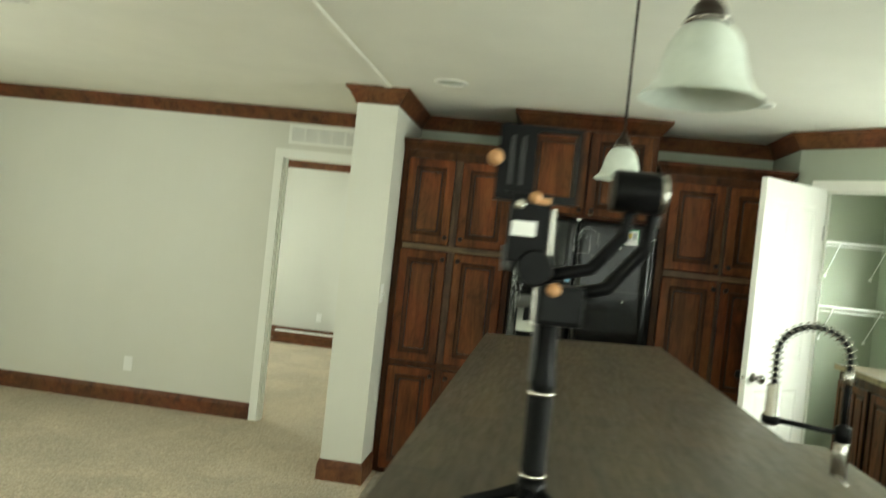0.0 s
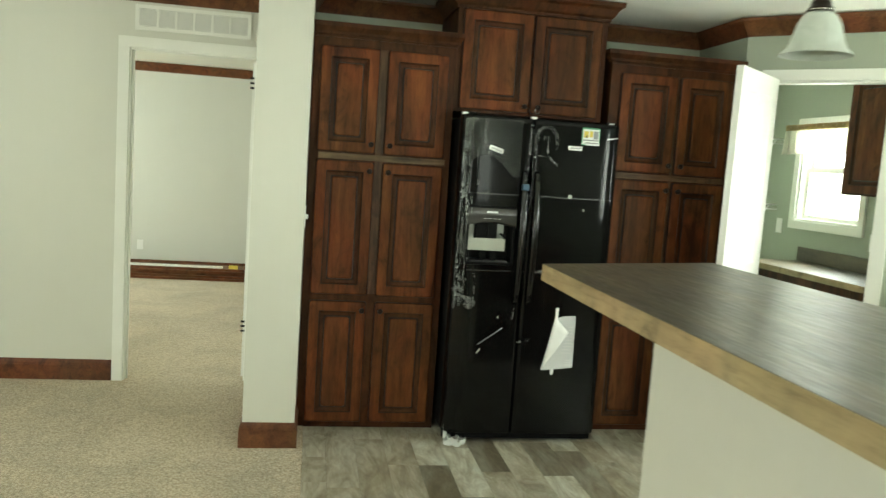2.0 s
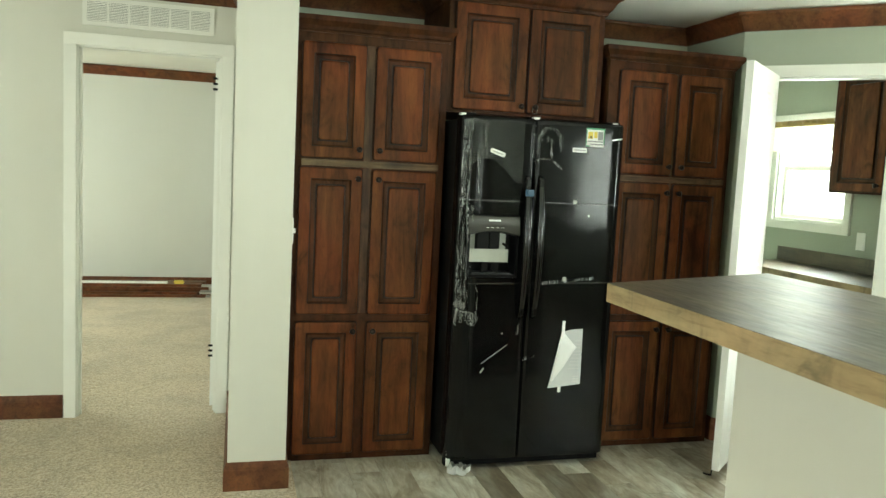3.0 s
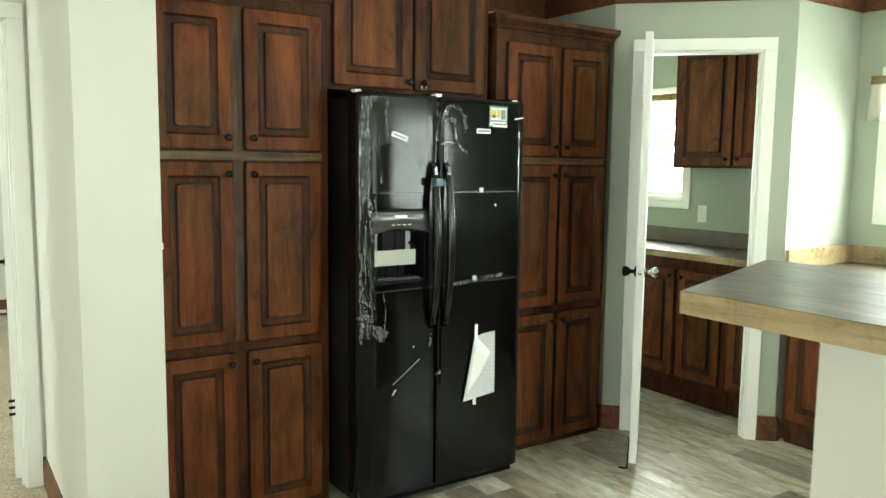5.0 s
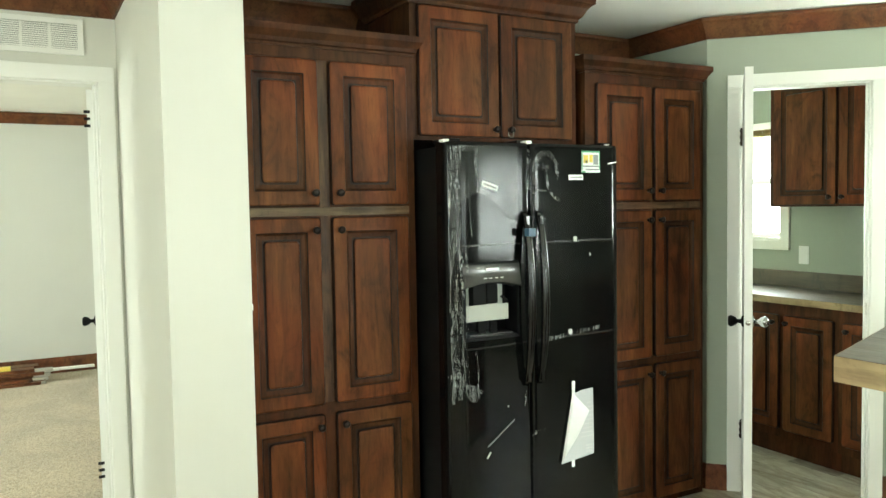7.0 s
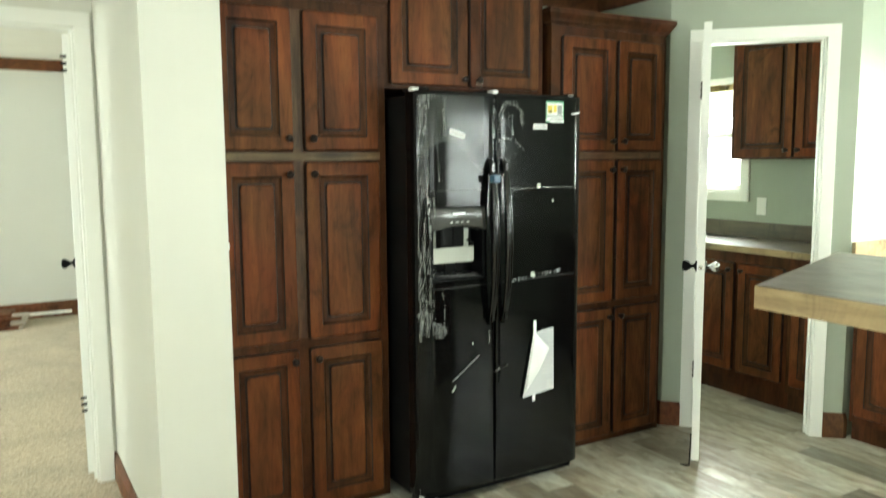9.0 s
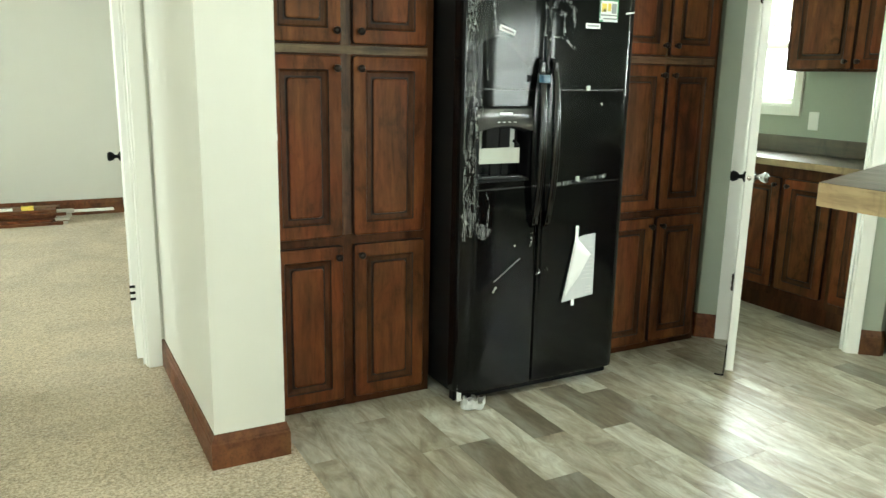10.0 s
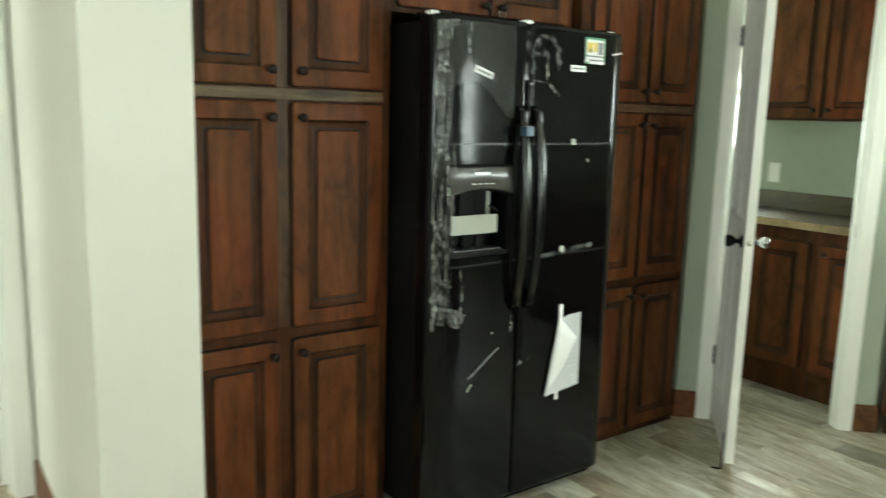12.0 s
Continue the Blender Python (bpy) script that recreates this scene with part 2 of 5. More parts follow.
# weathered grey-brown plank vinyl
m, nt, b = mat("weathered_plank_vinyl")
v = coords(nt, (8, 2.0, 8), 9.0)
g1 = noise_tex(nt, v, 1.3, 6, 0.66, 1.6)
g2 = noise_tex(nt, v, 7.0, 4, 0.65, 0.4)
c = ramp(nt, g1, [(0.30, (0.215, 0.178, 0.124)), (0.46, (0.390, 0.357, 0.284)), (0.64, (0.560, 0.550, 0.485))])
c = mix(nt, 0.5, c, ramp(nt, g2, [(0.3, (0.68, 0.67, 0.66)), (0.62, (1.05, 1.05, 1.05))]), "MULTIPLY")
patch = ramp(nt, noise_tex(nt, coords(nt, (3.2, 1.5, 3.2), 9.0), 1.6, 3, 0.55, 1.2), [(0.36, (0.70, 0.63, 0.54)), (0.50, (0.98, 0.97, 0.95)), (0.66, (1.06, 1.10, 1.12))])
c = mix(nt, 0.85, c, patch, "MULTIPLY")
info = nt.nodes.new("ShaderNodeObjectInfo")
shade = ramp(nt, info.outputs["Random"], [(0.0, (0.44, 0.41, 0.36)), (0.14, (0.60, 0.59, 0.56)), (0.24, (0.86, 0.83, 0.76)), (0.5, (1.0, 0.99, 0.96)), (1.0, (1.22, 1.24, 1.22))])
c = mix(nt, 1.0, c, shade, "MULTIPLY")
nt.links.new(c, b.inputs["Base Color"])
r = ramp(nt, g2, [(0.2, (0.44,) * 3), (0.8, (0.32,) * 3)])
nt.links.new(r, b.inputs["Roughness"])
b.inputs["Specular IOR Level"].default_value = 0.85
bump(nt, b, g2, 0.10, 0.001)
VINYL = m
VINYL_JOINT = plain("floor_joint", (0.12, 0.10, 0.08), 0.7)

# ---- mesh helpers ----


def box(bm, x0, x1, y0, y1, z0, z1, bevel=0.0, mi=0):
    x0, x1 = sorted((x0, x1)); y0, y1 = sorted((y0, y1)); z0, z1 = sorted((z0, z1))
    vs = [bm.verts.new((x, y, z)) for z in (z0, z1) for x, y in ((x0, y0), (x1, y0), (x1, y1), (x0, y1))]
    fs = [bm.faces.new([vs[i] for i in q]) for q in ((3, 2, 1, 0), (4, 5, 6, 7), (0, 1, 5, 4), (1, 2, 6, 5), (2, 3, 7, 6), (3, 0, 4, 7))]
    for f in fs:
        f.material_index = mi
    if bevel:
        es = list({e for f in fs for e in f.edges})
        bmesh.ops.bevel(bm, geom=es, offset=bevel, segments=2, profile=0.7, affect="EDGES")
    return bm


def boxm(x0, x1, y0, y1, z0, z1, bevel=0.0):
    return box(bmesh.new(), x0, x1, y0, y1, z0, z1, bevel)


def lathe(bm, profile, seg=24, centre=(0, 0, 0), axis="z", mi=0, caps=True):
    """Turns (radius, height) pairs round an axis."""
    rings = []
    for r, h in profile:
        ring = []
        for i in range(seg):
            a = 2 * math.pi * i / seg
            p = (r * math.cos(a), r * math.sin(a), h)
            if axis == "y":
                p = (p[0], p[2], p[1])
            if axis == "x":
                p = (p[2], p[0], p[1])
            ring.append(bm.verts.new((p[0] + centre[0], p[1] + centre[1], p[2] + centre[2])))
        rings.append(ring)
    for a, c in zip(rings, rings[1:]):
        for i in range(seg):
            f = bm.faces.new((a[i], a[(i + 1) % seg], c[(i + 1) % seg], c[i]))
            f.material_index, f.smooth = mi, True
    if caps:
        for ring in (rings[0], rings[-1]):
            f = bm.faces.new(ring)
            f.material_index = mi
    bmesh.ops.recalc_face_normals(bm, faces=bm.faces)
    return bm


def tube(bm, pts, r, seg=10, mi=0, radii=None):
    """A round bar along points."""
    pts = [Vector(p) for p in pts]
    rings = []
    for i, p in enumerate(pts):
        d = (pts[min(i + 1, len(pts) - 1)] - pts[max(i - 1, 0)]).normalized()
        up = Vector((0, 0, 1)) if abs(d.z) < 0.9 else Vector((0, 1, 0))
        s = d.cross(up).normalized()
        u = s.cross(d)
        rr = radii[i] if radii else r
        rings.append([bm.verts.new(p + rr * (math.cos(2 * math.pi * k / seg) * s + math.sin(2 * math.pi * k / seg) * u)) for k in range(seg)])
    for a, c in zip(rings, rings[1:]):
        for k in range(seg):
            f = bm.faces.new((a[k], a[(k + 1) % seg], c[(k + 1) % seg], c[k]))
            f.smooth, f.material_index = True, mi
    bm.faces.new(rings[0]); bm.faces.new(rings[-1])
    bmesh.ops.recalc_face_normals(bm, faces=bm.faces)
    return bm


def sweep(profile, path, closed=False):
    """Extrudes a closed profile of (out, up) along a plan path, mitred; out is to the right of the way."""
    bm = bmesh.new()
    P = [Vector((x, y)) for x, y in path]
    rings = []
    for i, p in enumerate(P):
        a = (p - P[i - 1]).normalized() if i > 0 else (P[1] - p).normalized()
        c = (P[i + 1] - p).normalized() if i < len(P) - 1 else a
        na, nc = Vector((a.y, -a.x)), Vector((c.y, -c.x))
        n = (na + nc).normalized()
        k = 1.0 / max(0.3, n.dot(na))
        rings.append([bm.verts.new((p.x + n.x * k * o, p.y + n.y * k * o, u)) for o, u in profile])
    m = len(profile)
    for a, c in zip(rings, rings[1:]):
        for k in range(m):
            bm.faces.new((a[k], a[(k + 1) % m], c[(k + 1) % m], c[k]))
    bm.faces.new(rings[0]); bm.faces.new(rings[-1])
    bmesh.ops.recalc_face_normals(bm, faces=bm.faces)
    return bm


def mesh_ob(name, bm, mats, smooth=False):
    me = bpy.data.meshes.new(name)
    if smooth:
        for f in bm.faces:
            f.smooth = True
    bm.to_mesh(me)
    bm.free()
    for mm in (mats if isinstance(mats, (list, tuple)) else [mats]):
        me.materials.append(mm)
    return new(name, me)


def part(name, bm, material, parent, label="", smooth=False):
    o = mesh_ob(name, bm, material, smooth)
    o.parent = parent
    if label:
        o["label"] = label
    return o


def thing(name, m, label, category, group=""):
    e = new(name)
    e.empty_display_size = 0.1
    e.matrix_world = m
    return tagged(e, label, category, group)


def structure(name, bm, mats, label="", category=""):
    return tagged(mesh_ob(name, bm, mats), label, category, kind="structure")


def wall(name, p0, p1, thick, openings, material, label, z1=CEIL + 0.05):
    """A wall from p0 to p1 whose body lies to the left of that way; openings are (from, to, sill, head)."""
    p0, p1 = Vector(p0), Vector(p1)
    d = (p1 - p0)
    length = d.length
    d.normalize()
    n = Vector((-d.y, d.x))
    bm = bmesh.new()
    spans, s = [], 0.0
    for a, c, lo, hi in sorted(openings):
        spans.append((s, a, 0.0, z1))
        if lo > 0.01:
            spans.append((a, c, 0.0, lo))
        spans.append((a, c, hi, z1))
        s = c
    spans.append((s, length, 0.0, z1))
    for a, c, lo, hi in spans:
        if c - a < 1e-4:
            continue
        q = [p0 + d * a, p0 + d * c, p0 + d * c + n * thick, p0 + d * a + n * thick]
        vs = [bm.verts.new((v.x, v.y, z)) for z in (lo, hi) for v in q]
        for f in ((3, 2, 1, 0), (4, 5, 6, 7), (0, 1, 5, 4), (1, 2, 6, 5), (2, 3, 7, 6), (3, 0, 4, 7)):
            bm.faces.new([vs[i] for i in f])
    bmesh.ops.recalc_face_normals(bm, faces=bm.faces)
    return structure(name, bm, material, label, "wall")

# ---- structure ----
P_W, P_E, P_F = -0.362, -0.102, 5.556          # the stub wall between living room and kitchen
Y_LIV, Y_KIT, Y_BED, Y_UT = 6.70, 6.48, 11.2, 7.69
A, B = Vector((2.38, 5.905)), Vector((3.035, 5.25))
U = (B - A).normalized()
wall("wall_north_living", (X_W, Y_LIV), (-0.2, Y_LIV), 0.1, [(3.098, 3.862, 0, 2.08)], WALL, "cream painted living room wall with a bedroom doorway")
structure("wall_stub", boxm(P_W, P_E, P_F, Y_LIV + 0.1, 0, CEIL + 0.05), WALL, "cream painted stub wall beside the tall cabinets", "wall")
wall("wall_kitchen_back", (P_E, Y_KIT), (A.x, Y_KIT), 0.1, [], SAGE, "sage green wall behind the tall cabinets")
wall("wall_kitchen_return", (A.x, Y_KIT + 0.1), A, 0.09, [], SAGE, "short sage green return wall")
wall("wall_diagonal", A, B, 0.09, [(0.16, 0.77, 0, 2.10)], SAGE, "sage green diagonal wall with the utility doorway")
wall("wall_kitchen_corner", B, (X_E, B.y), 0.09, [], SAGE, "sage green wall at the corner counter")
wall("wall_east", (X_E, Y_UT + 0.1), (X_E, Y_S), 0.14,
     [(0.65, 1.37, 1.255, 1.98), (2.74, 3.57, 1.24, 1.98), (5.89, 7.39, 0.95, 2.02)], SAGE, "sage green outside wall with windows")
wall("wall_utility_back", (2.0, Y_UT), (X_E + 0.14, Y_UT), 0.1, [], SAGE, "sage green back wall of the utility room")
wall("wall_utility_west", (2.47, 5.99), (2.47, Y_UT), 0.08, [], SAGE, "sage green side wall of the utility room")
wall("wall_south", (X_E + 0.14, Y_S), (X_W - 0.1, Y_S), 0.12, [(0.95, 2.45, 0.85, 2.05), (5.1, 6.9, 0.8, 2.1)], WALL, "cream south wall with windows")
wall("wall_west", (X_W, Y_S - 0.12), (X_W, Y_BED + 0.1), 0.12, [(5.82, 7.62, 0.85, 2.05), (11.57, 13.07, 0.85, 2.05)], WALL, "cream west wall with windows")
wall("wall_bedroom_far", (X_W, Y_BED), (0.2, Y_BED), 0.1, [], BEDROOM_WALL, "pale grey far wall of the bedroom")
wall("wall_bedroom_east", (0.1, Y_BED), (0.1, Y_LIV + 0.1), 0.1, [], BEDROOM_WALL, "pale grey side wall of the bedroom")
structure("ceiling", boxm(X_W - 0.2, X_E + 0.2, Y_S - 0.2, Y_BED + 0.2, CEIL, CEIL + 0.12), CEILING, "smooth off-white ceiling", "ceiling")
structure("ceiling_batten", boxm(-0.185, -0.145, Y_S, P_F, CEIL - 0.012, CEIL + 0.01, 0.004), CEILING, "narrow batten over the ceiling joint", "trim")

bm = bmesh.new()
box(bm, X_W, -0.055, Y_S, Y_LIV, -0.06, 0.004)
box(bm, X_W, 0.1, Y_LIV, Y_BED, -0.06, 0.004)
structure("floor_carpet", bm, CARPET, "speckled beige cut-pile carpet", "carpet")
structure("ground", boxm(-200, 200, -200, 200, -0.75, -0.7), GROUND, "grass around the house", "ground")

CROWN = [(0, 2.352), (0.010, 2.352), (0.016, 2.368), (0.030, 2.392), (0.052, 2.424), (0.066, 2.434), (0.070, 2.450), (0, 2.450)]
BASE = [(0, 0), (0.016, 0), (0.016, 0.098), (0.013, 0.104), (0.013, 0.110), (0.007, 0.124), (0.005, 0.134), (0, 0.134)]


def trim_run(name, profile, path, label):
    return structure(name, sweep(profile, path), TRIM, label, "trim")


trim_run("crown_molding", CROWN, [(X_W, Y_LIV), (P_W, Y_LIV), (P_W, P_F), (P_E, P_F), (P_E, Y_KIT), (A.x, Y_KIT), tuple(A), tuple(B), (X_E, B.y), (X_E, Y_S)],
         "red-brown stained wooden crown molding")
trim_run("crown_molding_bedroom", CROWN, [(X_W, Y_BED), (0.1, Y_BED), (0.1, Y_LIV + 0.1)], "brown wooden crown molding in the bedroom")
trim_run("baseboard_living", BASE, [(X_W, Y_LIV), (-1.267, Y_LIV)], "red-brown stained wooden baseboard")
trim_run("baseboard_stub", BASE, [(-0.383, Y_LIV), (P_W, Y_LIV), (P_W, P_F), (P_E, P_F), (P_E, 5.86)], "red-brown stained wooden baseboard round the stub wall")
trim_run("baseboard_diagonal", BASE, [(A.x, 5.955), tuple(A), tuple(A + U * 0.10)], "stained wooden baseboard beside the utility door")
trim_run("baseboard_corner", BASE, [tuple(A + U * 0.83), tuple(B), (3.06, B.y)], "stained wooden baseboard at the wall corner")
trim_run("baseboard_bedroom", [(o, u * 1.15) for o, u in BASE], [(X_W, Y_BED), (0.1, Y_BED), (0.1, Y_LIV + 0.1)], "dark stained wooden baseboard in the bedroom")


def casing(name, origin, d, s0, s1, head, width, wall_thick, label):
    """White flat casing and jambs round a doorway; d is the way along the wall, the room lies to its right."""
    root = tagged(new(name), label, "door frame", kind="structure")
    root.matrix_world = Matrix.Translation((origin.x, origin.y, 0)) @ Matrix.Rotation(math.atan2(d.y, d.x), 4, "Z")
    for nm, b in (("casing_side", (s0 - width, s0 + 0.004, -0.018, 0.0, 0, head)), ("casing_side", (s1 - 0.004, s1 + width, -0.018, 0.0, 0, head)),
                  ("casing_head", (s0 - width, s1 + width, -0.020, 0.0, head - 0.004, head + width))):
        part(nm, boxm(*b, 0.004), WHITE, root)
    for nm, b in (("jamb", (s0 - 0.002, s0 + 0.012, 0.001, wall_thick - 0.001, 0, head)), ("jamb", (s1 - 0.012, s1 + 0.002, 0.001, wall_thick - 0.001, 0, head)),
                  ("head_jamb", (s0, s1, 0.001, wall_thick - 0.001, head - 0.012, head + 0.002)),
                  ("door_stop", (s0 + 0.012, s0 + 0.022, 0.04, 0.052, 0, head - 0.012)), ("door_stop", (s1 - 0.022, s1 - 0.012, 0.04, 0.052, 0, head - 0.012))):
        part(nm, boxm(*b), WHITE, root)
    return root


casing("door_frame_bedroom", Vector((X_W, Y_LIV)), Vector((1, 0)), 3.098, 3.862, 2.08, 0.062, 0.1, "white painted bedroom door frame")
cas = casing("door_frame_utility", A, U, 0.16, 0.77, 2.10, 0.06, 0.09, "white painted utility door frame")
part("strike_plate", boxm(0.757, 0.7595, 0.02, 0.045, 0.94, 1.0), CHROME, cas, "small metal strike plate")


def panel_ring(bm, x0, x1, z0, z1, y, face, rings):
    """Nested rectangles (inset, depth) that make a moulded panel on a face at y; face is -1 or 1."""
    prev = None
    for ins, dep in rings:
        q = [bm.verts.new((x, y - face * dep, z)) for x, z in ((x0 + ins, z0 + ins), (x1 - ins, z0 + ins), (x1 - ins, z1 - ins), (x0 + ins, z1 - ins))]
        if prev:
            for k in range(4):
                bm.faces.new((prev[k], prev[(k + 1) % 4], q[(k + 1) % 4], q[k]))
        prev = q
    bm.faces.new(prev)


def leaf_mesh(w, h, t, cols, rows):
    """A moulded white door leaf, hinge edge at x = 0."""
    bm = bmesh.new()
    xs = sorted({0, w, *[v for c in cols for v in c]})
    zs = sorted({0, h, *[v for r in rows for v in r]})
    for face in (-1, 1):
        y = face * t / 2
        for xa, xb in zip(xs, xs[1:]):
            for za, zb in zip(zs, zs[1:]):
                if (xa, xb) in cols and (za, zb) in rows:
                    panel_ring(bm, xa, xb, za, zb, y, face, [(0, 0), (0.012, 0.007), (0.022, 0.007), (0.045, 0.002)])
                else:
                    bm.faces.new([bm.verts.new(p) for p in ((xa, y, za), (xb, y, za), (xb, y, zb), (xa, y, zb))])
    for q in (((0, -t / 2, 0), (w, -t / 2, 0), (w, t / 2, 0), (0, t / 2, 0)), ((0, -t / 2, h), (w, -t / 2, h), (w, t / 2, h), (0, t / 2, h)),
              ((0, -t / 2, 0), (0, t / 2, 0), (0, t / 2, h), (0, -t / 2, h)), ((w, -t / 2, 0), (w, t / 2, 0), (w, t / 2, h), (w, -t / 2, h))):
        bm.faces.new([bm.verts.new(p) for p in q])
    bmesh.ops.remove_doubles(bm, verts=bm.verts, dist=0.0005)
    bmesh.ops.recalc_face_normals(bm, faces=bm.faces)
    return bm


def knob_mesh(side, y, material_index=0):
    """A rosette, neck and flared knob, pointing to side (-1 or 1) from the face at y."""
    prof = [(0.001, 0.0), (0.026, 0.0), (0.026, 0.005), (0.020, 0.009), (0.010, 0.013), (0.010, 0.028), (0.018, 0.034), (0.024, 0.046), (0.026, 0.056), (0.020, 0.066), (0.001, 0.068)]
    return lathe(bmesh.new(), [(r, y + side * hh) for r, hh in prof], 20, (0, 0, 0), "y", material_index, False)


def interior_door(name, m, w, h, t, label, knob_z, hinge_zs, hinge_side, second_knob):
    root = tagged(new(name), label, "door", kind="structure")
    root.matrix_world = m
    c = ((0.085, w / 2 - 0.035), (w / 2 + 0.035, w - 0.085))
    r = ((0.16, 0.86), (1.02, h - 0.11))
    part("door_leaf", leaf_mesh(w, h, t, c, r), DOOR_WHITE, root)
    for side in (-1, 1):
        k = part("door_knob", knob_mesh(side, side * t / 2), BLACK_PLASTIC if side == -1 else second_knob, root, "dark faceted door knob")
        k.location = (w - 0.06, 0, knob_z)
    part("latch_plate", lathe(bmesh.new(), [(0.001, 0), (0.011, 0), (0.010, 0.002), (0.001, 0.0022)], 16, (w, 0, knob_z), "x"), CHROME, root, "small round metal latch plate")
    for z in hinge_zs:
        bm = boxm(-0.0015, 0.001, -t / 2 + 0.002, t / 2 - 0.004, z - 0.045, z + 0.045)
        if hinge_side < 0:
            box(bm, -0.066, 0.0, -t / 2 - 0.010, -t / 2 + 0.001, z - 0.045, z + 0.045)
        hp = part("hinge", bm, WHITE if hinge_side > 0 else BRONZE, root)
        for k in (-1, 0, 1):
            part("hinge_knuckle", boxm(-0.007, -0.001, hinge_side * (t / 2) - 0.013, hinge_side * (t / 2) + 0.013, z + k * 0.031 - 0.0065, z + k * 0.031 + 0.0065, 0.002), BLACK_PLASTIC, hp, "dark hinge knuckle")
    return root


interior_door("door_bedroom", pose(-0.462, 6.812, 0.012, 0, 0, 85.4), 0.735, 2.05, 0.035, "white moulded bedroom door standing open", 0.935, (0.34, 1.92), 1, BLACK_PLASTIC)
utility_door = interior_door("door_utility", pose(2.487, 5.747, 0.045, 0, 0, -139.2), 0.595, 2.055, 0.035, "white moulded utility door standing open", 0.935, (0.29, 1.80), -1, KNOB_CHROME)
stop = tube(bmesh.new(), [(0.530, -0.021, 0.110), (0.565, -0.026, -0.040)], 0.003, 8)
tube(stop, [(0.565, -0.026, -0.040), (0.560, -0.066, -0.040)], 0.004, 8)
part("doorstop", stop, BLACK_PLASTIC, utility_door, "dark kick-down doorstop")


def window(name, y0, y1, z0, z1, label, room_x=X_E, thick=0.14):
    """A single-hung window in the east wall with an inside casing."""
    root = tagged(new(name), label, "window", kind="structure")
    root.matrix_world = pose(room_x, y0, z0)
    w, h = y1 - y0, z1 - z0
    fr = part("window_frame", bmesh.new(), WHITE, root)
    bm = bmesh.new()
    for b in ((-0.016, 0.0, -0.06, 0.0, -0.06, h + 0.06), (-0.016, 0.0, w, w + 0.06, -0.06, h + 0.06), (-0.016, 0.0, 0, w, h, h + 0.06), (-0.018, 0.0, 0, w, -0.06, 0)):
        box(bm, *b)
    for b in ((0.002, 0.10, 0.0, 0.02, 0, h), (0.002, 0.10, w - 0.02, w, 0, h), (0.002, 0.10, 0.02, w - 0.02, 0, 0.02), (0.002, 0.10, 0.02, w - 0.02, h - 0.02, h)):
        box(bm, *b)
    bm.to_mesh(fr.data)
    bm.free()
    for nm, x, za, zb in (("lower_sash", 0.05, 0.02, h * 0.56), ("upper_sash", 0.08, h * 0.54, h - 0.02)):
        bm = bmesh.new()
        for b in ((x, x + 0.025, 0.02, 0.05, za, zb), (x, x + 0.025, w - 0.05, w - 0.02, za, zb), (x, x + 0.025, 0.05, w - 0.05, za, za + 0.03), (x, x + 0.025, 0.05, w - 0.05, zb - 0.03, zb)):
            box(bm, *b)
        s = part(nm, bm, WHITE, root)
        p = part("pane", boxm(x + 0.010, x + 0.014, 0.05, w - 0.05, za + 0.03, zb - 0.03), GLASS, s)
        p.visible_shadow = False
    return root


window("window_1", 6.42, 7.14, 1.255, 1.98, "white framed utility room window, bright outside")
window("window_2", 4.22, 5.05, 1.24, 1.98, "white framed kitchen window, bright outside")
window("window_3", 0.40, 1.90, 0.95, 2.02, "white framed wide dining window")


def far_window(name, m, w, h, label):
    """A window in another outside wall: local x along the wall, y outwards."""
    root = tagged(new(name), label, "window", kind="structure")
    root.matrix_world = m
    bm = bmesh.new()
    for b in ((-0.06, 0, -0.016, 0, -0.06, h + 0.06), (w, w + 0.06, -0.016, 0, -0.06, h + 0.06), (0, w, -0.016, 0, h, h + 0.06), (0, w, -0.016, 0, -0.06, 0),
              (0, 0.04, 0.03, 0.08, 0, h), (w - 0.04, w, 0.03, 0.08, 0, h), (0.04, w - 0.04, 0.03, 0.08, 0, 0.04), (0.04, w - 0.04, 0.03, 0.08, h - 0.04, h),
              (w / 2 - 0.02, w / 2 + 0.02, 0.03, 0.08, 0.04, h - 0.04), (0.04, w / 2 - 0.02, 0.035, 0.07, h / 2 - 0.015, h / 2 + 0.015), (w / 2 + 0.02, w - 0.04, 0.035, 0.07, h / 2 - 0.015, h / 2 + 0.015)):
        box(bm, *b)
    part("window_frame", bm, WHITE, root)
    p = part("pane", boxm(0.04, w - 0.04, 0.05, 0.054, 0.04, h - 0.04), GLASS, root)
    p.visible_shadow = False


far_window("window_4", pose(X_E + 0.14 - 0.95, Y_S, 0.85, 0, 0, 180), 1.5, 1.2, "white framed south window")
# window_5 and window_7 are unseen openings, added to let daylight in
far_window("window_5", pose(X_E + 0.14 - 5.1, Y_S, 0.8, 0, 0, 180), 1.8, 1.3, "unseen white framed window, added to light the living room")
far_window("window_6", pose(X_W, Y_S - 0.12 + 5.82, 0.85, 0, 0, 90), 1.8, 1.2, "white framed west window")
far_window("window_7", pose(X_W, Y_S - 0.12 + 11.57, 0.85, 0, 0, 90), 1.5, 1.2, "unseen white framed window, added to light the bedroom")


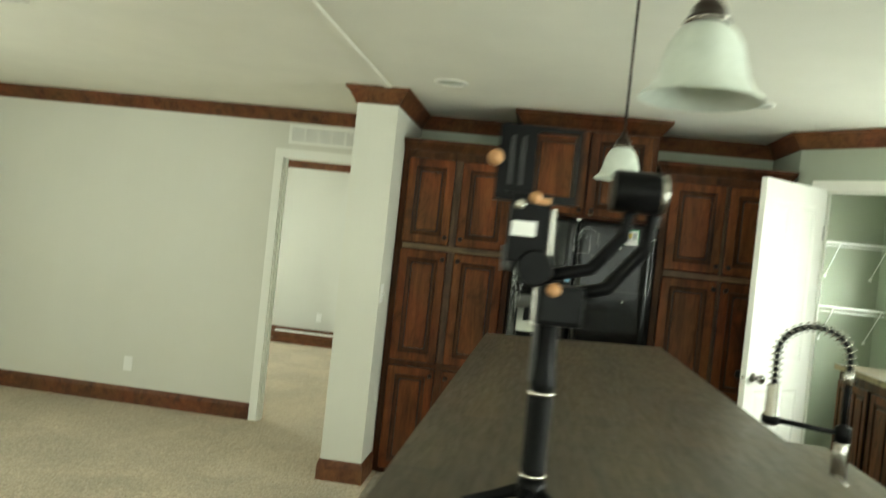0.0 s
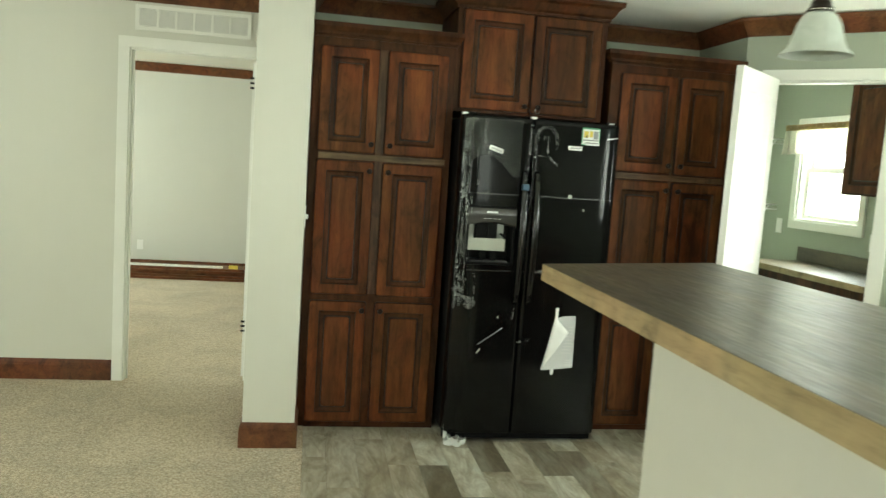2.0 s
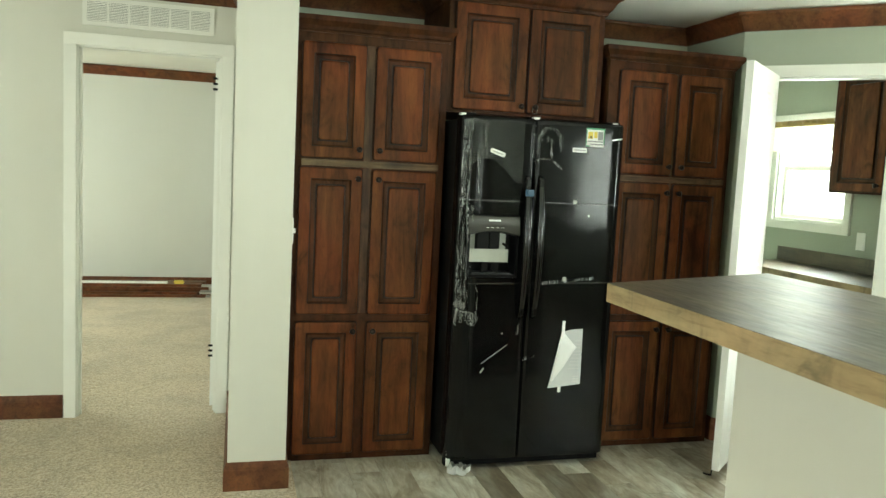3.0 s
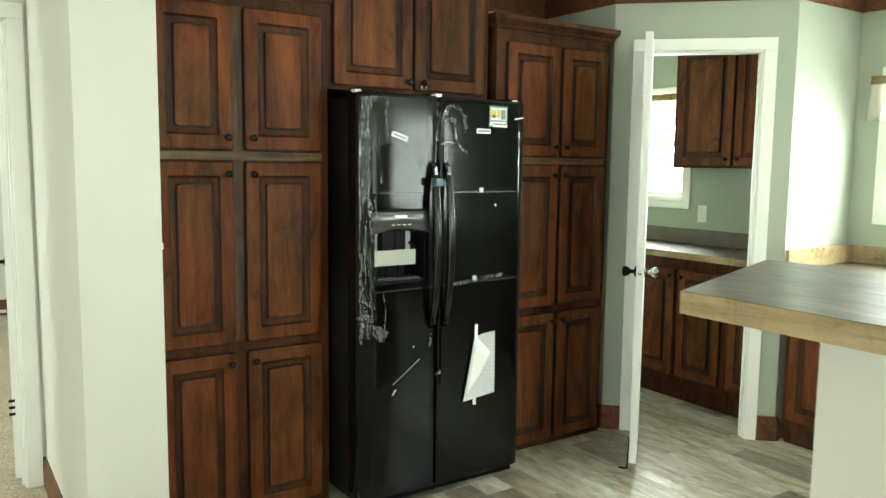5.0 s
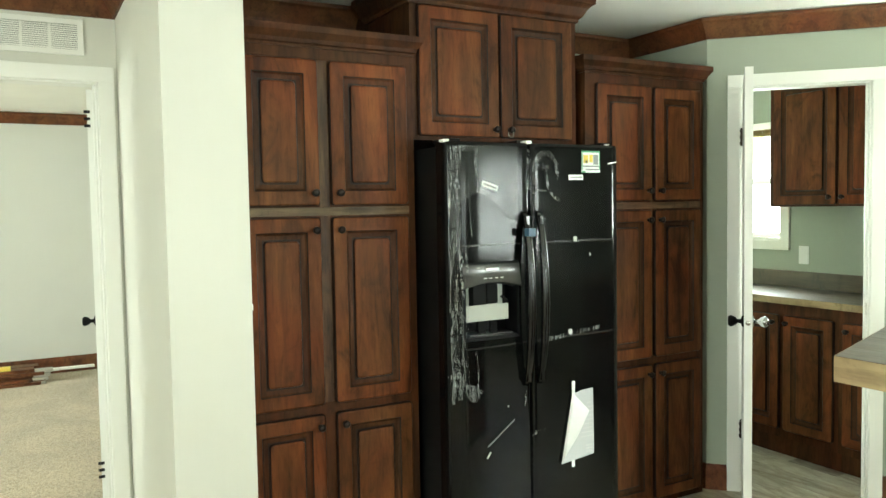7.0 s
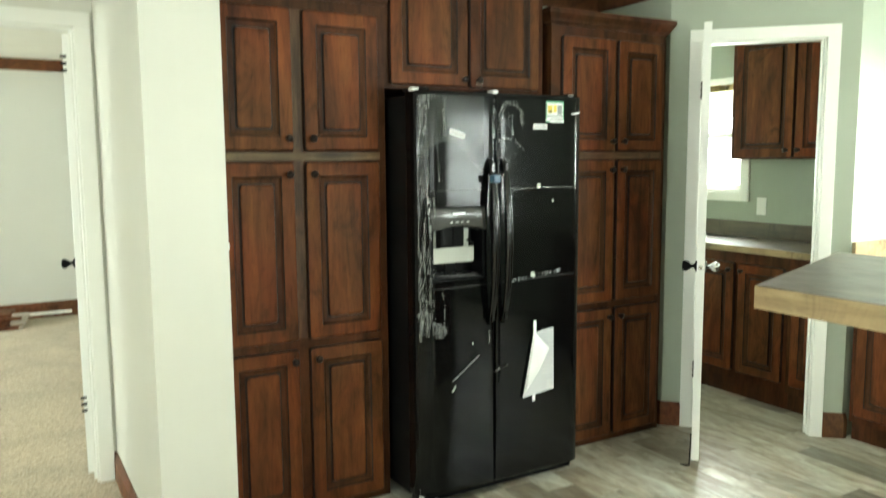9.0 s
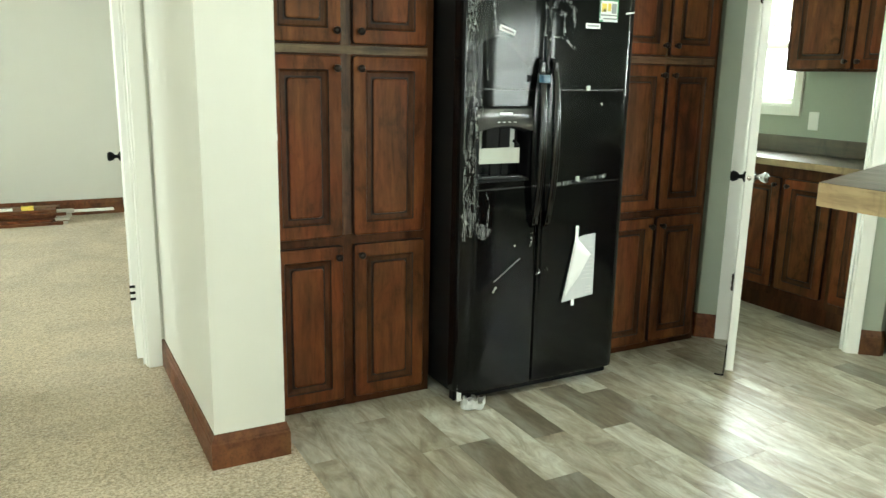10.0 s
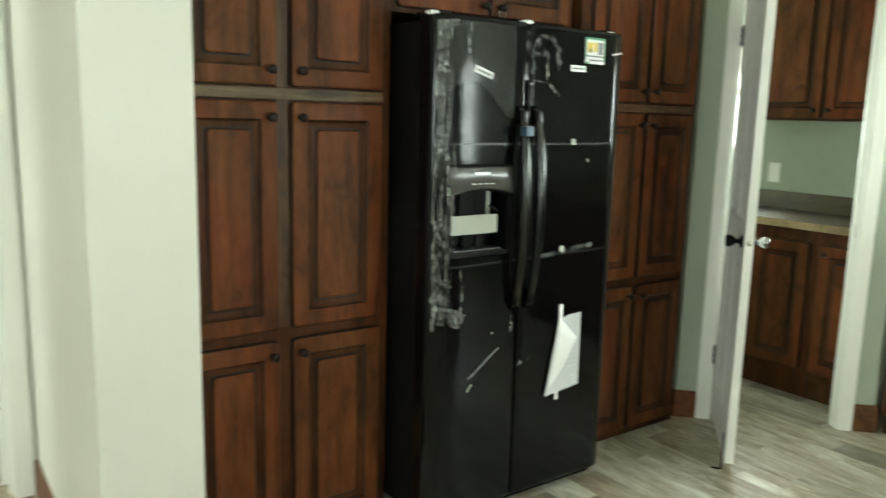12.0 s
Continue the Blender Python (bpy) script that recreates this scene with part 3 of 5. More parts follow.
def valance(m, w, h, label):
    """A gathered lace valance with a burlap heading, hung on a rod; local x along the wall, -y into the room."""
    root = thing("valance", m, label, "curtain", "window valances")
    n = 60
    bm = bmesh.new()
    rows = 8
    grid = []
    for j in range(rows + 1):
        z = -h * j / rows
        flare = 1 + 0.02 * j / rows
        row = []
        for i in range(n + 1):
            x = (i / n - 0.5) * w * flare + w / 2
            amp = 0.010 + 0.014 * j / rows
            row.append(bm.verts.new((x, -0.05 - amp * math.sin(i * 1.35 + 0.6 * math.sin(i * 0.37)), z - 0.006 * math.sin(i * 1.35) * (j == rows))))
        grid.append(row)
    for j in range(rows):
        for i in range(n):
            bm.faces.new((grid[j][i], grid[j][i + 1], grid[j + 1][i + 1], grid[j + 1][i]))
    bmesh.ops.solidify(bm, geom=bm.faces[:], thickness=0.002)
    part("cloth", bm, LACE, root, smooth=True)
    bm = bmesh.new()
    grid = []
    for j in range(3):
        grid.append([bm.verts.new(((i / n) * w, -0.054 - 0.010 * math.sin(i * 1.35 + 0.6 * math.sin(i * 0.37)), 0.004 - 0.022 * j)) for i in range(n + 1)])
    for j in range(2):
        for i in range(n):
            bm.faces.new((grid[j][i], grid[j][i + 1], grid[j + 1][i + 1], grid[j + 1][i]))
    bmesh.ops.solidify(bm, geom=bm.faces[:], thickness=0.003)
    part("heading", bm, BAND, root, "tan burlap heading", smooth=True)
    bm = tube(bmesh.new(), [(-0.01, -0.001, -0.012), (-0.01, -0.04, -0.012), (w + 0.01, -0.04, -0.012), (w + 0.01, -0.001, -0.012)], 0.006, 8)
    part("rod", bm, WHITE, root)


valance(pose(X_E - 0.017, 7.28, 1.985, 0, 0, -90), 0.98, 0.22, "white lace valance with tan heading over utility window")
valance(pose(X_E - 0.017, 5.14, 1.985, 0, 0, -90), 1.0, 0.235, "white lace valance with tan heading over kitchen window")

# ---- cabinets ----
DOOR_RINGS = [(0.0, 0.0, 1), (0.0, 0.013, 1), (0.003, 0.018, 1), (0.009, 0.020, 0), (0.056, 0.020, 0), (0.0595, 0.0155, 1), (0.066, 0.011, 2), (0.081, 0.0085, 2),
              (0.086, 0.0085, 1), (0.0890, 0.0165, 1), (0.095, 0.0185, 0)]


def rounded_rect(x0, x1, z0, z1, r, n=3):
    pts = []
    for cx, cz, a0 in ((x1 - r, z1 - r, 0), (x0 + r, z1 - r, 90), (x0 + r, z0 + r, 180), (x1 - r, z0 + r, 270)):
        for k in range(n + 1):
            a = radians(a0 + 90 * k / n)
            pts.append((cx + r * math.cos(a), cz + r * math.sin(a)))
    return pts


def cabinet_door_mesh(x0, x1, z0, z1, slim=1.0):
    """A raised-panel door whose back lies at y = 0 and whose face looks to -y."""
    bm = bmesh.new()
    prev = None
    for i, (ins, dep, mi) in enumerate(DOOR_RINGS):
        ins *= slim
        r = 0.014 if i < 4 else (0.003 if i < 8 else 0.014)
        ring = [bm.verts.new((x, -dep, z)) for x, z in rounded_rect(x0 + ins, x1 - ins, z0 + ins, z1 - ins, r)]
        if prev:
            k = len(ring)
            for j in range(k):
                f = bm.faces.new((prev[j], prev[(j + 1) % k], ring[(j + 1) % k], ring[j]))
                f.material_index = mi
        prev = ring
    bm.faces.new(prev)
    bmesh.ops.recalc_face_normals(bm, faces=bm.faces)
    return bm


def cabinet_knob(parent, x, z, y=-0.02):
    prof = [(0.001, 0), (0.009, 0), (0.008, 0.004), (0.006, 0.010), (0.010, 0.015), (0.0145, 0.020), (0.0145, 0.025), (0.009, 0.030), (0.001, 0.031)]
    return part("knob", lathe(bmesh.new(), [(r, y - hh) for r, hh in prof], 16, (x, 0, z), "y", 0, False), KNOB, parent, "dark round knob")


def cabinet(name, m, w, d, z0, z1, doors, label, crown=None, toe=0.0, group="", kick_d=0.03):
    """doors: (x0, x1, z0, z1, knob x, knob z). The face frame's front is the plane y = 0."""
    root = thing(name, m, label, "cabinet", group)
    bm = boxm(0.001, w - 0.001, 0.021, d, z0 + toe, z1)
    if toe:
        box(bm, 0.001, w - 0.001, kick_d, d, z0, z0 + toe)
    part("body", bm, FRAME, root)
    part("face_frame", boxm(0, w, 0, 0.02, z0 + toe, z1, 0.0015), FRAME, root)
    for x0, x1, za, zb, kx, kz in doors:
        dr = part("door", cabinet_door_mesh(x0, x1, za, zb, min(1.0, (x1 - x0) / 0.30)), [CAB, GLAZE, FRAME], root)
        dr.location = (0, -0.001, 0)
        if kx is not None:
            cabinet_knob(dr, kx, kz)
    if z1 > 2.1 and z0 < 0.1:
        x0, x1 = doors[0][0] + 0.01, doors[1][1] + 0.01
        part("mid_rail", boxm(x0, x1, -0.0016, 0.0, 1.490, 1.522, 0.0012), WORN, root, "weathered grey-brown rail")
        for za, zb in ((0.76, 1.4895), (1.5225, doors[-1][3])):
            if doors[1][0] - doors[0][1] > 0.008:
                part("mid_stile", boxm(doors[0][1] + 0.002, doors[1][0] - 0.002, -0.0016, 0.0, za, zb, 0.0012), WORN_STILE, root, "weathered brown stile between the doors")
    if crown:
        path, prof = crown
        part("crown", sweep(prof, path), FRAME, root, "stepped wooden crown")
    return root


SMALL_CROWN = [(0, 2.128), (0.006, 2.128), (0.006, 2.138), (0.014, 2.142), (0.018, 2.156), (0.030, 2.172), (0.036, 2.180), (0.036, 2.203), (0, 2.203)]
BIG_CROWN = [(0, 2.352), (0.010, 2.352), (0.012, 2.366), (0.026, 2.378), (0.044, 2.412), (0.058, 2.424), (0.068, 2.428), (0.068, 2.451), (0, 2.451)]
Y_F = 5.882
TALL_Z = ((0.035, 0.718), (0.754, 1.484), (1.528, 2.083))
KZ = (0.672, 1.434, 1.577)


def tall(name, x0, x1, cols, label, path):
    ds = []
    for (za, zb), kz in zip(TALL_Z, KZ):
        ds.append((cols[0][0] - x0, cols[0][1] - x0, za, zb, cols[0][1] - x0 - 0.025, kz))
        ds.append((cols[1][0] - x0, cols[1][1] - x0, za, zb, cols[1][0] - x0 + 0.030, kz))
    return cabinet(name, pose(x0, Y_F, 0), x1 - x0, Y_KIT - Y_F - 0.003, 0.0, 2.186, ds, label, (path, SMALL_CROWN), group="tall cabinets")


tall("tall_cabinet", P_E + 0.003, 0.667, ((-0.057, 0.254), (0.300, 0.630)), "tall stained knotty wood cabinet with six raised-panel doors", [(0, 0), (0.766, 0), (0.766, 0.06)])
tall("tall_cabinet", 1.560, 2.326, ((1.617, 1.958), (1.978, 2.295)), "tall stained wood pantry cabinet beside the fridge", [(0, 0.05), (0, 0), (0.766, 0), (0.766, 0.5)])
X_M = 0.668
cabinet("bridge_cabinet", pose(X_M, Y_F + 0.022, 0), 0.855, Y_KIT - Y_F - 0.03, 1.795, 2.40,
        [(0.699 - X_M, 1.090 - X_M, 1.812, 2.348, 1.090 - X_M - 0.026, 1.846), (1.100 - X_M, 1.488 - X_M, 1.812, 2.348, 1.100 - X_M + 0.040, 1.846)],
        "stained wood bridge cabinet above the fridge", ([(0.0, 0.45), (0.0, 0), (0.855, 0), (0.855, 0.45)], BIG_CROWN))

# utility room
cabinet("wall_cabinet", pose(3.405, 6.325, 0, 0, 0, -90), 0.95, 0.235, 1.480, 2.30,
        [(0.035, 0.458, 1.49, 2.25, 0.425, 1.535), (0.474, 0.92, 1.49, 2.25, 0.505, 1.535)], "dark stained wood wall cabinet beside the window")
for a, c, cols in ((7.02, 6.43, ((0.03, 0.29), (0.30, 0.56))), (6.43, 5.69, ((0.03, 0.365), (0.395, 0.715))), (5.69, 5.32, ((0.03, 0.34),))):
    ds = []
    for i, (x0, x1) in enumerate(cols):
        ds.append((x0, x1, 0.16, 0.845, x1 - 0.03 if i == 0 and len(cols) > 1 else x0 + 0.03, 0.80))
    cabinet("base_cabinet", pose(3.17, a, 0, 0, 0, -90), a - c, 0.465, 0.0, 0.912, ds, "stained wood base cabinet with raised-panel doors", toe=0.11, group="utility base cabinets")


def worktop(name, pts, z0, z1, label, edge=TOP_EDGE):
    """A slab over a plan outline, with a lighter edge band on each side."""
    root = thing(name, pose(pts[0][0], pts[0][1], 0), label, "worktop")
    P = [Vector((x - pts[0][0], y - pts[0][1])) for x, y in pts]
    mid = sum(P, Vector((0, 0))) / len(P)
    Q = [p + (mid - p).normalized() * 0.003 for p in P]
    n = len(P)
    bm = bmesh.new()
    lo = [bm.verts.new((p.x, p.y, z0)) for p in Q]
    hi = [bm.verts.new((p.x, p.y, z1)) for p in Q]
    bm.faces.new(lo[::-1])
    bm.faces.new(hi)
    for i in range(n):
        bm.faces.new((lo[i], lo[(i + 1) % n], hi[(i + 1) % n], hi[i]))
    bmesh.ops.recalc_face_normals(bm, faces=bm.faces)
    part("surface", bm, TOP, root)
    for i in range(n):
        bm = bmesh.new()
        a, c = i, (i + 1) % n
        vs = [bm.verts.new((p.x, p.y, z)) for z in (z0, z1 - 0.0012) for p in (P[a], P[c], Q[c], Q[a])]
        for f in ((3, 2, 1, 0), (4, 5, 6, 7), (0, 1, 5, 4), (1, 2, 6, 5), (2, 3, 7, 6), (3, 0, 4, 7)):
            bm.faces.new([vs[k] for k in f])
        bmesh.ops.recalc_face_normals(bm, faces=bm.faces)
        part("edge_band", bm, edge, root, "light tan edge band")
    return root


worktop("worktop", [(3.13, 5.32), (X_E - 0.004, 5.32), (X_E - 0.004, 7.03), (3.13, 7.03)], 0.915, 0.955, "grey-brown wood-look laminate worktop in the utility room")
tagged(mesh_ob("backsplash", boxm(X_E - 0.022, X_E - 0.004, 5.32, 7.03, 0.957, 1.062, 0.002), TOP), "wood-look laminate backsplash along the utility worktop", "backsplash")

# kitchen run along the outside wall
for a, c in ((5.215, 4.72), (4.72, 4.12), (4.12, 3.52)):
    w = a - c
    cabinet("base_cabinet", pose(3.04, a, 0, 0, 0, -90), w, 0.59, 0.0, 0.912, [(0.03, w - 0.03, 0.14, 0.85, w - 0.065, 0.80)], "stained wood base cabinet under the kitchen window", toe=0.10, group="kitchen base cabinets")
worktop("worktop", [(3.0, 3.50), (X_E - 0.004, 3.50), (X_E - 0.004, 5.220), (3.0, 5.220)], 0.915, 0.955, "wood-look laminate worktop under the kitchen window")
tagged(mesh_ob("backsplash", boxm(3.0, X_E - 0.025, 5.202, 5.222, 0.957, 1.055, 0.002), TOP_EDGE), "wood-look laminate backsplash in the corner", "backsplash")
tagged(mesh_ob("backsplash", boxm(X_E - 0.022, X_E - 0.004, 3.50, 5.222, 0.957, 1.055, 0.002), TOP_EDGE), "wood-look laminate backsplash under the window", "backsplash")

# island: knee wall, base cabinets, sink counter and raised bar
isl = thing("kitchen_island", pose(1.5, 3.0, 0), "two-tier kitchen island with a cream panelled knee wall", "island")
part("knee_wall", boxm(1.0 - 1.5, 1.16 - 1.5, 1.62 - 3.0, 3.87 - 3.0, 0, 1.147), PANEL_WHITE, isl, "cream painted panel")
part("base", boxm(1.162 - 1.5, 1.90 - 1.5, 1.62 - 3.0, 3.85 - 3.0, 0, 0.908), FRAME, isl, "stained wood base")
worktop("sink_counter", [(1.162, 1.60), (1.96, 1.60), (1.96, 3.885), (1.162, 3.885)], 0.91, 0.952, "grey-brown laminate sink counter on the island")
worktop("bar_top", [(0.648, 1.52), (1.428, 1.52), (1.398, 4.285), (0.667, 4.018)], 1.149, 1.202, "dark wood-look laminate raised bar top with a light edge")

# ---- fridge ----
BAND_FILM = plain("thin_band_film", (0.014, 0.014, 0.013), 0.25)
STRIP = plain("translucent_packing_plastic", (0.40, 0.415, 0.355), 0.4, tint=0.2)
FX0, FX1, FTOP = 0.684, 1.550, 1.768
FXC = (FX0 + FX1) / 2
FHW = (FX1 - FX0) / 2
fr = thing("refrigerator", pose(FXC, 5.668, 0), "glossy black side-by-side refrigerator with clear film and packing tape", "refrigerator")


def bow(x):
    """The front's bulge towards the room at x from the middle."""
    return -0.046 * (1 - abs(x / FHW) ** (13 if x < 0 else 26))


def fridge_door(x0, x1, z0, z1, hole=None):
    """A bowed door slab; hole is (x0, x1, z0, z1)."""
    bm = bmesh.new()
    xs = [x0 + (x1 - x0) * i / 20 for i in range(21)]
    zs = [z0, z1]
    if hole:
        xs = sorted(set(xs) | {hole[0], hole[1]})
        zs = sorted({z0, hole[2], hole[3], z1})
    rad = 0.016

    def front(x):
        e = min(x - x0, x1 - x)
        k = 0.0 if e > rad else rad - math.sqrt(max(0.0, rad * rad - (rad - e) ** 2))
        return bow(x) + k
    xs = sorted(set(xs) | {x0 + 0.002, x0 + 0.006, x0 + 0.011, x1 - 0.002, x1 - 0.006, x1 - 0.011})
    zs2 = sorted(set(zs) | {z0 + 0.004, z0 + 0.02, z1 - 0.004, z1 - 0.012, z1 - 0.03})

    def lip(z):
        return 0.006 if z in (z0, z1) else (0.001 if z == z1 - 0.004 else 0.0)
    V = {(x, z): bm.verts.new((x, front(x) + lip(z), z)) for x in xs for z in zs2}
    for xa, xb in zip(xs, xs[1:]):
        for za, zb in zip(zs2, zs2[1:]):
            if hole and hole[0] - 1e-6 <= xa and xb <= hole[1] + 1e-6 and hole[2] - 1e-6 <= za and zb <= hole[3] + 1e-6:
                continue
            f = bm.faces.new((V[xa, za], V[xb, za], V[xb, zb], V[xa, zb]))
            f.smooth = True
    back = 0.058
    for x, other in ((x0, 0), (x1, 0)):
        q = [V[x, z] for z in zs2]
        bk = [bm.verts.new((x, back, z)) for z in zs2]
        for i in range(len(q) - 1):
            bm.faces.new((q[i], q[i + 1], bk[i + 1], bk[i]))
    for z in (z0, z1):
        q = [V[x, z] for x in xs]
        bk = [bm.verts.new((x, back, z)) for x in xs]
        for i in range(len(q) - 1):
            bm.faces.new((q[i], q[i + 1], bk[i + 1], bk[i]))
    bmesh.ops.remove_doubles(bm, verts=bm.verts, dist=0.0002)
    bmesh.ops.recalc_face_normals(bm, faces=bm.faces)
    return bm


part("case", boxm(-FHW + 0.004, FHW - 0.004, 0.062, 0.76, 0.05, 1.752, 0.004), BLACK_SIDE, fr, "textured black steel case")
GAP = 1.060 - FXC
D = (0.738 - FXC, 1.000 - FXC, 0.985, 1.296)
ld = part("freezer_door", fridge_door(-FHW, GAP - 0.003, 0.062, FTOP, D), BLACK_GLOSS, fr)
rd = part("fridge_door", fridge_door(GAP + 0.003, FHW, 0.062, FTOP), BLACK_GLOSS, fr)
for x in (-FHW + 0.05, FHW - 0.05, GAP):
    part("hinge_cover", boxm(x - 0.03, x + 0.03, 0.0, 0.12, FTOP - 0.004, FTOP + 0.014, 0.005), BLACK_PLASTIC, fr)
part("grille", boxm(-FHW + 0.01, FHW - 0.01, 0.02, 0.06, 0.012, 0.058, 0.003), BLACK_PLASTIC, fr)
for x in (-FHW + 0.05, FHW - 0.05):
    part("foot", lathe(bmesh.new(), [(0.016, 0), (0.018, 0.004), (0.018, 0.012), (0.008, 0.014), (0.008, 0.06)], 14, (x, 0.05, 0)), CHROME, fr, "pale metal levelling foot")

# water and ice dispenser
x0, x1, z0, z1 = D
yb = bow((x0 + x1) / 2)
dp = part("dispenser", bmesh.new(), [BLACK_PLASTIC, PANEL_GLOSS], fr, "black water and ice dispenser")
bm = bmesh.new()
zc = 1.195
n = 12
prev = None
for i in range(n + 1):                                  # bowed control panel over the recess, with an arched lower edge
    x = x0 + (x1 - x0) * i / n
    arch = 0.022 * math.sin(math.pi * i / n)
    q = [bm.verts.new((x, bow(x) + 0.002, z1)), bm.verts.new((x, bow(x) - 0.004, z1 - 0.010)), bm.verts.new((x, bow(x) - 0.019, zc + arch)), bm.verts.new((x, bow(x) + 0.03, zc + arch - 0.010))]
    if prev:
        for a in range(3):
            f = bm.faces.new((prev[a], prev[a + 1], q[a + 1], q[a]))
            f.material_index, f.smooth = (1 if a == 1 else 0), True
    prev = q
box(bm, x0, x0 + 0.012, yb - 0.002, 0.05, z0, zc, mi=0)
box(bm, x1 - 0.012, x1, yb - 0.002, 0.05, z0, zc, mi=0)
box(bm, x0, x1, 0.040, 0.052, z0, z1, mi=0)
box(bm, x0 + 0.012, x1 - 0.012, yb - 0.006, 0.045, z0, z0 + 0.016, 0.003)
bmesh.ops.recalc_face_normals(bm, faces=bm.faces)
bm.to_mesh(dp.data)
bm.free()
xm = (x0 + x1) / 2
# The sheet's pale tone also puts the recess's lit interior into colour.
part("recess_lining", boxm(x0 + 0.012, x1 - 0.052, yb + 0.044, yb + 0.047, 1.058, zc + 0.02, 0.001), plain("lit_packing_sheet", (0.36, 0.38, 0.33), 0.3, tint=0.25), dp, "pale packing sheet inside the recess, toned as the lit interior")
part("spout", boxm(x0 + 0.050, x0 + 0.110, yb + 0.006, 0.03, 1.118, zc + 0.015, 0.006), BLACK_RUBBER, dp)
part("spout", boxm(x0 + 0.114, x0 + 0.168, yb + 0.010, 0.03, 1.126, zc + 0.015, 0.008), BLACK_RUBBER, dp)
part("spout_lever", tube(bmesh.new(), [(x0 + 0.185, yb + 0.014, 1.155), (x0 + 0.212, yb + 0.010, 1.134)], 0.006, 8), BLACK_RUBBER, dp)
part("paddle", boxm(xm - 0.045, xm - 0.010, yb + 0.03, yb + 0.042, 1.005, 1.075, 0.004), BLACK_RUBBER, dp)
part("paddle", boxm(xm + 0.012, xm + 0.045, yb + 0.03, yb + 0.042, 1.005, 1.075, 0.004), BLACK_RUBBER, dp)
part("packing_strip", boxm(x0 + 0.013, x1 - 0.050, yb + 0.004, yb + 0.0055, 1.062, 1.126), STRIP, dp, "pale packing strip")
part("drip_tray", boxm(x0 + 0.03, x1 - 0.03, yb + 0.002, 0.03, z0 + 0.017, z0 + 0.024, 0.002), DARK_GREY, dp)
part("brand_plate", boxm(xm - 0.030, xm + 0.030, yb - 0.0125, yb - 0.0065, 1.263, 1.271), SILVER_INK, dp, "small silver bar in place of a maker's mark")
for k in range(4):
    part("button_mark", boxm(xm - 0.045 + k * 0.026, xm - 0.032 + k * 0.026, yb - 0.0165, yb - 0.0115, 1.231, 1.234), SILVER_INK, dp)

# bowed handles: flat in section, tapered to both ends
for x, nm in ((GAP - 0.034, ld), (GAP + 0.034, rd)):
    bm = bmesh.new()
    prev = None
    for i in range(33):
        t = i / 32
        z = 0.782 + 0.710 * t
        bulge = math.sin(math.pi * t) ** 0.6
        w, d = 0.0105 + 0.0075 * bulge, 0.007 + 0.006 * bulge
        yc = bow(x) - 0.004 - 0.050 * bulge
        ring = []
        for k in range(16):
            a = 2 * math.pi * k / 16
            ca, sa = math.cos(a), math.sin(a)
            ring.append(bm.verts.new((x + w * math.copysign(abs(ca) ** 0.7, ca), yc + d * math.copysign(abs(sa) ** 0.8, sa), z)))
        if prev:
            for k in range(16):
                bm.faces.new((prev[k], prev[(k + 1) % 16], ring[(k + 1) % 16], ring[k])).smooth = True
        else:
            bm.faces.new(ring)
        prev = ring
    bm.faces.new(prev)
    for za, zb in ((0.80, 0.85), (1.43, 1.475)):
        box(bm, x - 0.010, x + 0.010, bow(x) - 0.034, bow(x) + 0.004, za, zb, 0.003)
    bmesh.ops.recalc_face_normals(bm, faces=bm.faces)
    part("handle", bm, HANDLE_GLOSS, fr, "long bowed black handle")
    if nm is ld:
        part("tape_piece", boxm(x - 0.0175, x + 0.0175, bow(x) - 0.062, bow(x) - 0.030, 1.392, 1.424, 0.006), BLUE, fr, "scrap of blue tape on the handle")


def on_front(name, x0, x1, za, zb, material, label="", tilt=0.0, lift=0.0015, wave=0.0, seed=0, nx=10, nz=10, parent=None, thick=0.0006):
    """A thin sheet stuck on the bowed front; world x and z, tilted by degrees."""
    bm = bmesh.new()
    xc, zc = (x0 + x1) / 2, (za + zb) / 2
    c, s = math.cos(radians(tilt)), math.sin(radians(tilt))
    g = []
    for j in range(nz + 1):
        row = []
        for i in range(nx + 1):
            u, w = (i / nx - 0.5) * (x1 - x0), (j / nz - 0.5) * (zb - za)
            x, z = xc + u * c - w * s - FXC, zc + u * s + w * c
            e = wave * (noise.noise((x * 38 + seed, z * 9, seed)) + 0.6 * noise.noise((x * 90, z * 40, seed + 3)) + 0.8) if wave else 0.0
            row.append(bm.verts.new((x + (0.25 * wave * noise.noise((x * 30, z * 25, seed + 9)) if wave else 0), bow(x) - lift - max(0, e), z)))
        g.append(row)
    for j in range(nz):
        for i in range(nx):
            bm.faces.new((g[j][i], g[j][i + 1], g[j + 1][i + 1], g[j + 1][i])).smooth = bool(wave)
    if thick:
        back = {v: bm.verts.new((v.co.x, v.co.y + thick, v.co.z)) for row in g for v in row}
        rim = [e for e in bm.edges if e.is_boundary]
        for j in range(nz):
            for i in range(nx):
                bm.faces.new([back[v] for v in (g[j][i], g[j + 1][i], g[j + 1][i + 1], g[j][i + 1])])
        for e in rim:
            a, c = e.verts
            bm.faces.new((a, back[a], back[c], c))
        bmesh.ops.recalc_face_normals(bm, faces=bm.faces)
    return part(name, bm, material, parent or fr, label)


